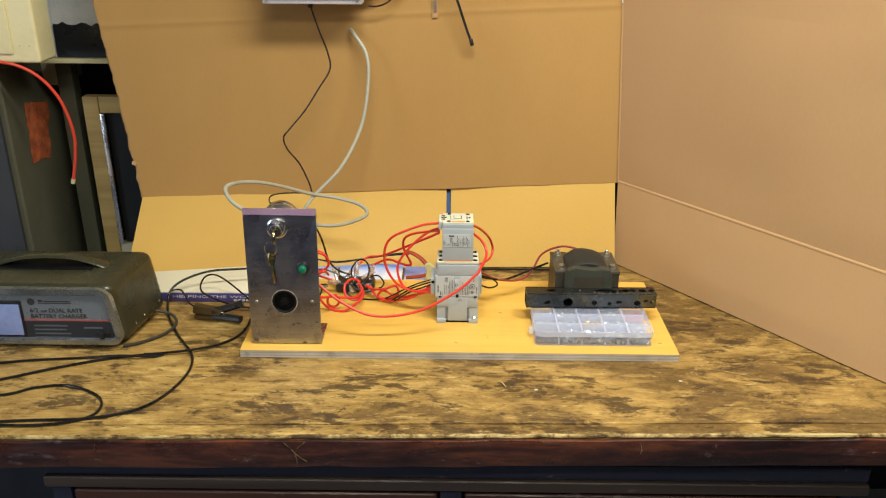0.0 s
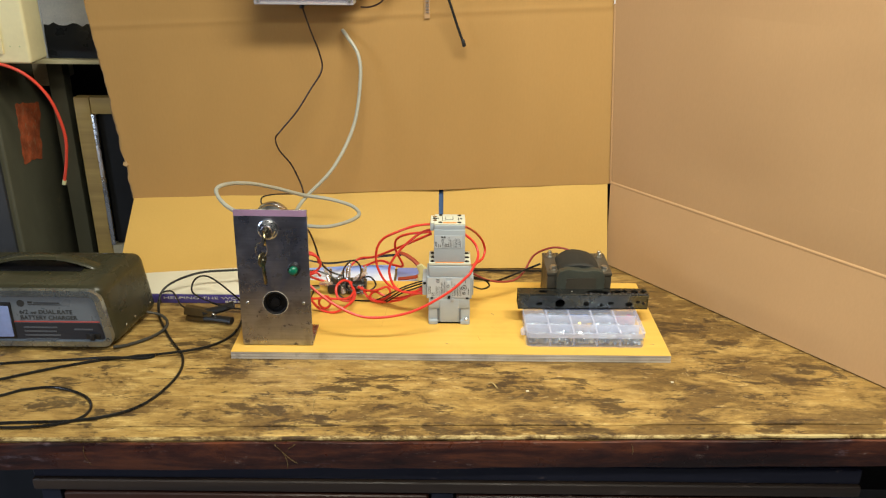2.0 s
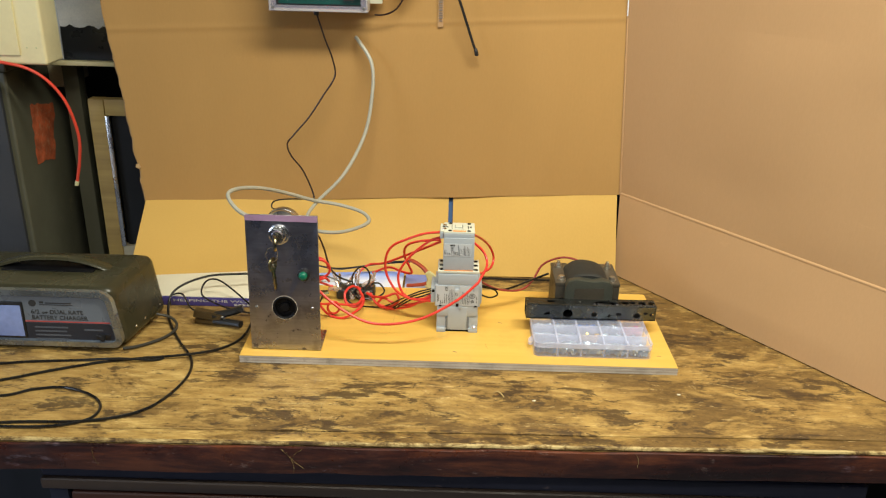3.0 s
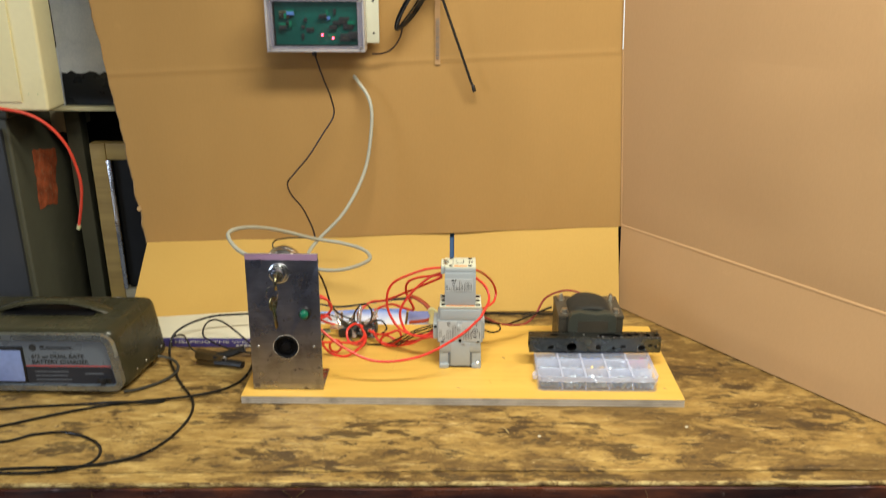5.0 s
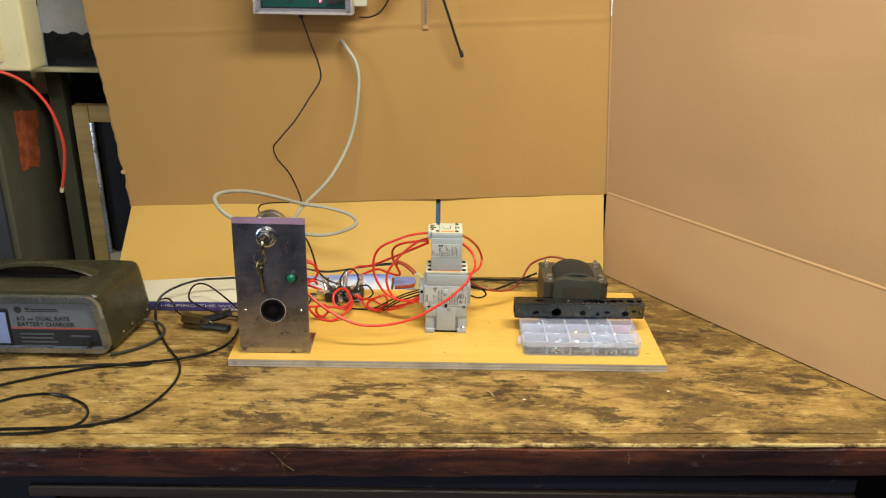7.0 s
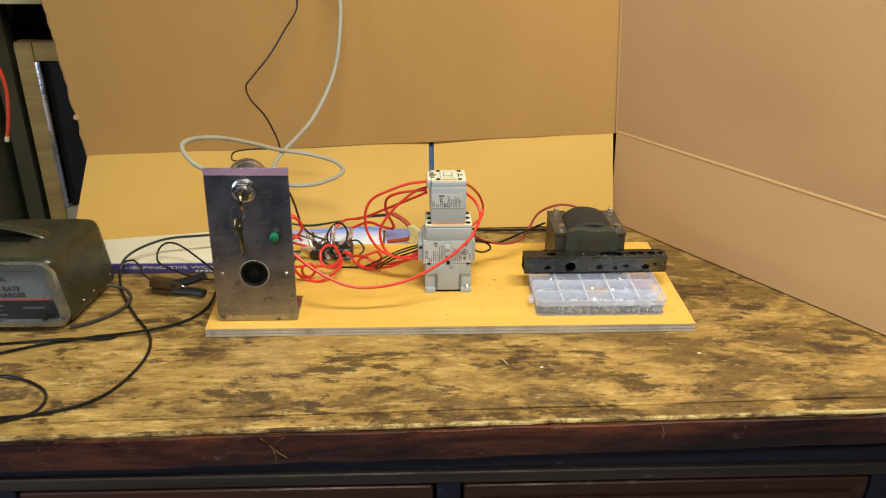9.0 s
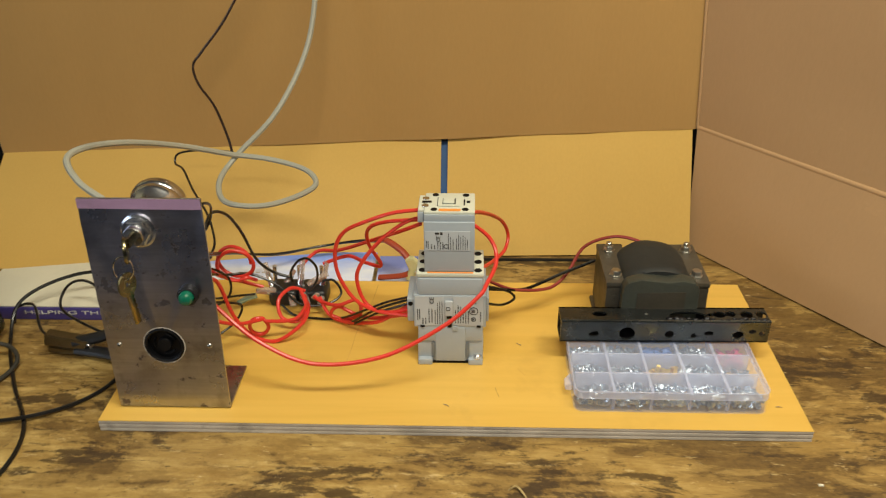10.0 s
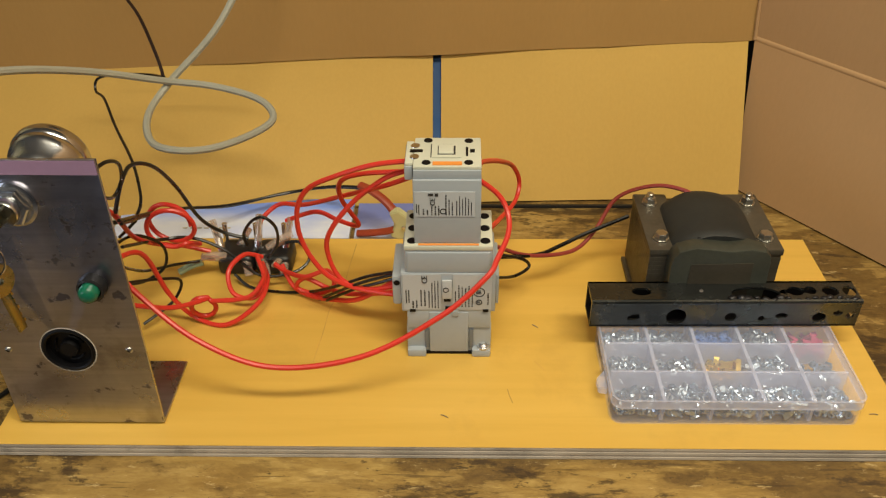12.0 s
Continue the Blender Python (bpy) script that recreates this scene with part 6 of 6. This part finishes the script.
black([(0.073, 0.100, 0.982), (0.068, 0.140, 0.948), (0.080, 0.166, 0.934), (0.097, 0.178, 0.929)])
black([(0.066, 0.100, 0.998), (0.070, 0.135, 0.985), (0.082, 0.150, 0.965), (0.080, 0.150, 0.945), (0.066, 0.140, 0.938), (0.058, 0.120, 0.950)])
black([(0.070, 0.09, 0.975), (0.088, 0.120, 0.956), (0.096, 0.135, 0.942), (0.088, 0.130, 0.926), (0.070, 0.11, 0.920)])
black([(0.337, 0.140, 0.962), (0.371, 0.165, 0.946), (0.390, 0.178, 0.945), (0.413, 0.188, 0.951), (0.446, 0.196, 0.962)], "black insulated transformer lead wire", 0.0017)
black([(0.337, 0.120, 0.958), (0.352, 0.140, 0.944), (0.364, 0.153, 0.943), (0.358, 0.150, 0.953), (0.337, 0.140, 0.965)], r=0.0013)
wire("transformer_lead", [(0.337, 0.146, 0.968), (0.364, 0.160, 0.949), (0.400, 0.178, 0.940), (0.420, 0.196, 0.947), (0.437, 0.207, 0.972), (0.463, 0.200, 0.988), (0.485, 0.190, 0.990), (0.497, 0.178, 0.986)], 0.0017, DULL_RED, "faded red transformer lead arching to the coil", "wire", "red hook-up wires")


def build_clip():
    c = empty("test_clip", (0.245, 0.24, TOP), "orange-handled plastic test clip beside the contactor", "clip")
    part("handle", sweep([(0.222, 0.262, 0.950), (0.232, 0.255, 0.949), (0.245, 0.247, 0.943), (0.254, 0.240, 0.935)], 0.0042, 10, 6, flat=0.7), ORANGE_GRIP, c, "orange ribbed handle")
    part("handle", sweep([(0.219, 0.242, 0.912), (0.232, 0.240, 0.914), (0.245, 0.238, 0.917), (0.252, 0.237, 0.920)], 0.0040, 10, 6, flat=0.7), ORANGE_GRIP, c, "orange ribbed handle")
    part("jaw", prism([(0.249, 0.234, 0.914), (0.257, 0.233, 0.911), (0.277, 0.232, 0.9205), (0.2775, 0.232, 0.9235), (0.257, 0.233, 0.941), (0.249, 0.234, 0.938), (0.2535, 0.234, 0.926)], (0, 0.009, 0), bevel=0.001), BONE, c, "pale yellow jaw with a rivet")
    part("rivet", lathe([(0, 0.001), (0.0014, 0.0008), (0.0018, 0)], (0.261, 0.2318, 0.925), (0, -1, 0), 10), ZINC, c)


build_clip()

# the grey cable: from a hole in the cardboard, down, once round, over and into the panel's back
wire("grey_cable", [(0.122, 0.408, 1.289), (0.130, 0.398, 1.281), (0.149, 0.385, 1.253), (0.153, 0.370, 1.214), (0.143, 0.340, 1.145), (0.112, 0.300, 1.085), (0.070, 0.268, 1.045), (0.059, 0.237, 1.031), (0.068, 0.210, 1.022), (0.092, 0.198, 1.021), (0.118, 0.208, 1.018), (0.145, 0.230, 1.019), (0.157, 0.249, 1.023), (0.143, 0.266, 1.031), (0.106, 0.272, 1.040), (0.066, 0.262, 1.050), (0.030, 0.225, 1.074), (0.002, 0.175, 1.098), (-0.020, 0.135, 1.110), (-0.029, 0.110, 1.109), (-0.014, 0.092, 1.095), (0.016, 0.074, 1.084), (0.036, 0.060, 1.072)], 0.0030, GREY_CABLE, "grey round cable looping from the cardboard to the panel", "cable", steps=8)


# ---- enclosure and antenna on the cardboard ----
def build_enclosure():
    e = empty("relay_enclosure", (0.075, 0.37, 1.34), "pale plastic enclosure with clear lid and lit circuit board", "enclosure")
    x0, x1, y0, y1, z0, z1 = -0.009, 0.148, 0.352, 0.397, 1.3355, 1.420
    part("back_plate", box((x0 - 0.006, 0.3885, z0 + 0.010), (x1 + 0.020, 0.3955, z1 + 0.020), 0.002), CREAM_PLASTIC, e, "cream mounting plate")
    for lo, hi in (((x0, y0, z0), (x1, 0.388, z0 + 0.003)), ((x0, y0, z1 - 0.003), (x1, 0.388, z1)), ((x0, y0, z0 + 0.003), (x0 + 0.003, 0.388, z1 - 0.003)), ((x1 - 0.003, y0, z0 + 0.003), (x1, 0.388, z1 - 0.003))):
        part("side", box(lo, hi, 0.0008), ENCLOSURE, e)
    bm = None
    for lo, hi in (((x0, y0 - 0.003, z0), (x1, y0 + 0.004, z0 + 0.009)), ((x0, y0 - 0.003, z1 - 0.007), (x1, y0 + 0.004, z1)), ((x0, y0 - 0.003, z0 + 0.009), (x0 + 0.012, y0 + 0.004, z1 - 0.007)), ((x1 - 0.011, y0 - 0.003, z0 + 0.009), (x1, y0 + 0.004, z1 - 0.007))):
        bm = box(lo, hi, 0.001, bm=bm)
    part("lid_frame", bm, ENCLOSURE_RIM, e, "lilac-grey lid frame")
    part("clear_lid", box((x0 + 0.010, y0 - 0.0036, z0 + 0.007), (x1 - 0.010, y0 - 0.0031, z1 - 0.005)), GLASS_LID, e, smooth=False)
    # added black sheet stands in for the shade inside the pale box
    part("liner", box((x0 + 0.004, y0 + 0.0150, z0 + 0.004), (x1 - 0.004, y0 + 0.0160, z1 - 0.004)), BLACK, e, "black sheet that keeps the inside dark", smooth=False)
    pcb = part("circuit_board", box((x0 + 0.013, y0 + 0.012, z0 + 0.010), (x1 - 0.013, y0 + 0.014, z1 - 0.008), 0.0004), PCB, e, "green circuit board")
    r = random.Random(9)
    for k in range(26):
        x, z = r.uniform(x0 + 0.018, x1 - 0.026), r.uniform(z0 + 0.014, z1 - 0.022)
        w, h = r.choice(((0.012, 0.006), (0.005, 0.005), (0.004, 0.009), (0.016, 0.011)))
        part("component", box((x, y0 + 0.012 - r.uniform(0.002, 0.008), z), (x + w, y0 + 0.012, z + h), 0.0005), r.choice((BLACK, BLACK, BLACK, BLUE_BITS, GREEN_LENS, BRASS)), pcb)
    for x, z in ((0.080, z0 + 0.026), (0.097, z0 + 0.021)):
        part("indicator", lathe([(0, 0.004), (0.0012, 0.0036), (0.0017, 0.002), (0.0017, 0)], (x, y0 + 0.005, z), (0, -1, 0), 12), LED, pcb, "lit red indicator")
    for x in (x0 + 0.007, x1 - 0.006):
        for z in (z0 + 0.006, z1 - 0.005):
            part("lid_screw", lathe([(0, 0.0008), (0.0022, 0.0006), (0.0026, 0)], (x, y0 - 0.003, z), (0, -1, 0), 12), NUT, e)
    for z in (z0 + 0.026, z1 - 0.008):
        part("plate_screw", lathe([(0, 0.001), (0.0016, 0.0008), (0.002, 0)], (x1 + 0.011, 0.3883, z), (0, -1, 0), 10), BLACK, e)
    part("cable_shroud", box((0.052, 0.356, z1 + 0.0002), (0.098, 0.384, z1 + 0.034), 0.002), NAVY, e, "dark navy shroud on top")
    part("gland", rod((0.064, 0.370, z0), (0.063, 0.369, z0 - 0.008), 0.004, 14), BLACK, e)


build_enclosure()


def build_antenna():
    a = empty("whip_antenna", (0.30, 0.39, 1.27), "thin black whip antenna hanging on the cardboard", "antenna")
    part("whip", sweep([(0.266, 0.388, 1.43), (0.282, 0.388, 1.385), (0.300, 0.389, 1.335), (0.314, 0.3895, 1.295), (0.322, 0.3895, 1.274)], 0.0022, 10, 8), BLACK, a)
    part("tip", lathe([(0, 0), (0.0030, 0.001), (0.0034, 0.004), (0.0030, 0.011), (0.002, 0.013), (0, 0.013)], (0.3245, 0.3895, 1.266), (-0.25, 0, 0.97), 14), BLACK, a)
    part("base", sweep([(0.258, 0.388, 1.452), (0.262, 0.388, 1.440), (0.270, 0.388, 1.418)], 0.0042, 12, 6), BLACK, a, "thicker antenna foot")
    w = empty("antenna_lead", (0.196, 0.385, 1.37), "coiled black antenna lead beside the enclosure", "cable")
    r = random.Random(6)
    for k in range(6):
        o, wide, low = r.uniform(-0.003, 0.003), r.uniform(0.006, 0.013), r.uniform(-0.008, 0.006)
        pts = []
        for j in range(17):
            t = 2 * math.pi * j / 16
            u, v = 0.052 * math.cos(t) + low * (1 - math.cos(t)) * 0.5, wide * math.sin(t)
            pts.append((0.226 + o + 0.55 * u + 0.83 * v, 0.387 - 0.0022 * k + 0.001 * math.sin(3 * t), 1.413 + 0.83 * u - 0.55 * v))
        part("turn", sweep(pts, 0.0014, 6, 4), BLACK_WIRE, w)
    part("tail", sweep([(0.206, 0.386, 1.378), (0.203, 0.387, 1.358), (0.190, 0.388, 1.338), (0.172, 0.389, 1.329), (0.155, 0.388, 1.3285)], 0.0014, 6, 8), BROWN_WIRE, w)


build_antenna()


# ---- what stands beside the cardboard ----
def build_side_things():
    s = empty("steel_cabinet", (-0.7, 0.58, 0.0), "old dark green steel cabinet with a peeled orange sticker", "cabinet")
    part("body", box((-0.95, 0.445, 0.0), (-0.503, 0.715, 1.208), 0.006, 3), SAFE, s)
    part("front_door", box((-0.95, 0.436, 0.03), (-0.513, 0.4445, 1.19), 0.002), SAFE_FRONT, s, "black steel front")
    part("lid", box((-0.955, 0.436, 1.2085), (-0.495, 0.720, 1.226), 0.005, 3), SAFE, s)
    cs = [Vector(c) for c in ((-0.5022, 0.503, 1.024), (-0.5022, 0.572, 1.012), (-0.5022, 0.602, 1.118), (-0.5022, 0.512, 1.134))]
    rim = []
    for k in range(4):
        for q in range(14):
            c = cs[k].lerp(cs[(k + 1) % 4], q / 14)
            rim.append(c + Vector((0, 0.007 * noise.noise(c * 60), 0.006 * noise.noise(c * 75 + Vector((3, 0, 0))))))
    bm = prism(rim, (0.0008, 0, 0))
    part("sticker", bm, STICKER, s, "peeled orange sticker")
    part("side_block", box((-0.5025, 0.600, 1.150), (-0.472, 0.712, 1.200), 0.003), GREY_BLOCK, s)
    f = empty("cream_unit", (-0.6, 0.48, 1.227), "cream enamelled metal unit standing on the steel cabinet", "appliance")
    part("housing", box((-0.95, 0.415, 1.2265), (-0.409, 0.478, 1.72), 0.006, 4), CREAM_PAINT, f)
    part("door", box((-0.93, 0.4115, 1.243), (-0.452, 0.4145, 1.70), 0.001), CREAM_PAINT, f)
    for x in (-0.440, -0.424):
        part("screw", lathe([(0, 0.001), (0.0012, 0.0008), (0.0016, 0)], (x, 0.415, 1.256), (0, -1, 0), 8), BONE, f)
    sh = empty("narrow_shelf", (-0.42, 0.57, 0.0), "pale narrow shelf board on a post behind the unit", "shelf")
    part("board", box((-0.475, 0.537, 1.204), (-0.335, 0.600, 1.2125), 0.002), CREAM_PAINT, sh)
    part("support", box((-0.470, 0.590, 0.0), (-0.440, 0.620, 1.2035), 0.002), SAFE, sh)
    p = empty("landscape_print", (-0.41, 0.55, 1.213), "print of pale sky over dark hills leaning upright", "picture")
    part("sky", slab(((-0.444, 0.552, 1.262), (-0.335, 0.552, 1.264), (-0.335, 0.572, 1.52), (-0.455, 0.572, 1.52)), 0.003, 4, 0.002, 2), PRINT_SKY, p)
    out = [(-0.440 + 0.105 * k / 12, 0.5475, 1.274 + 0.011 * noise.noise(Vector((k * 0.7, 2, 0)))) for k in range(13)]
    part("hill", prism([(-0.441, 0.5475, 1.2135), (-0.335, 0.5475, 1.2135)] + out[::-1], (0, 0.002, 0)), HILL_PRINT, p)
    part("white_edge", box((-0.4455, 0.545, 1.2135), (-0.4420, 0.551, 1.32), 0.0008), WHITE_PAPER, p)
    w = empty("wooden_frame", (-0.36, 0.57, 0.0), "yellowed pine frame round a black pane", "frame")
    part("stile", box((-0.413, 0.555, 0.0), (-0.3835, 0.580, 1.138), 0.0015), OLD_WOOD, w)
    part("rail", box((-0.3830, 0.557, 1.106), (-0.240, 0.578, 1.138), 0.0015), OLD_WOOD, w)
    part("rail", box((-0.3830, 0.557, 0.790), (-0.240, 0.578, 0.835), 0.0015), GREY_BLOCK, w)
    part("metal_lip", box((-0.3830, 0.553, 0.836), (-0.3745, 0.556, 1.1055), 0.001), ZINC, w, "pale metal lip inside the frame")
    # near-black sheet makes the opening of the frame read dark
    part("black_pane", box((-0.3740, 0.566, 0.836), (-0.240, 0.570, 1.1055)), NEAR_BLACK, w, smooth=False)
    wire("hanging_wire", [(-0.53, 0.402, 1.240), (-0.471, 0.402, 1.231), (-0.445, 0.406, 1.224), (-0.420, 0.410, 1.209), (-0.400, 0.416, 1.184), (-0.386, 0.420, 1.152), (-0.380, 0.428, 1.100), (-0.386, 0.430, 1.055), (-0.396, 0.430, 1.015)], 0.0028, ORANGE_WIRE, "red wire hanging from the cream unit", "wire")
    tip = part("bare_end", sweep([(-0.396, 0.430, 1.015), (-0.398, 0.430, 1.007)], 0.0038, 10, 4), BONE)
    return tip


TIP = build_side_things()
TIP.parent = bpy.data.objects["hanging_wire"]
TIP.location = -bpy.data.objects["hanging_wire"].location
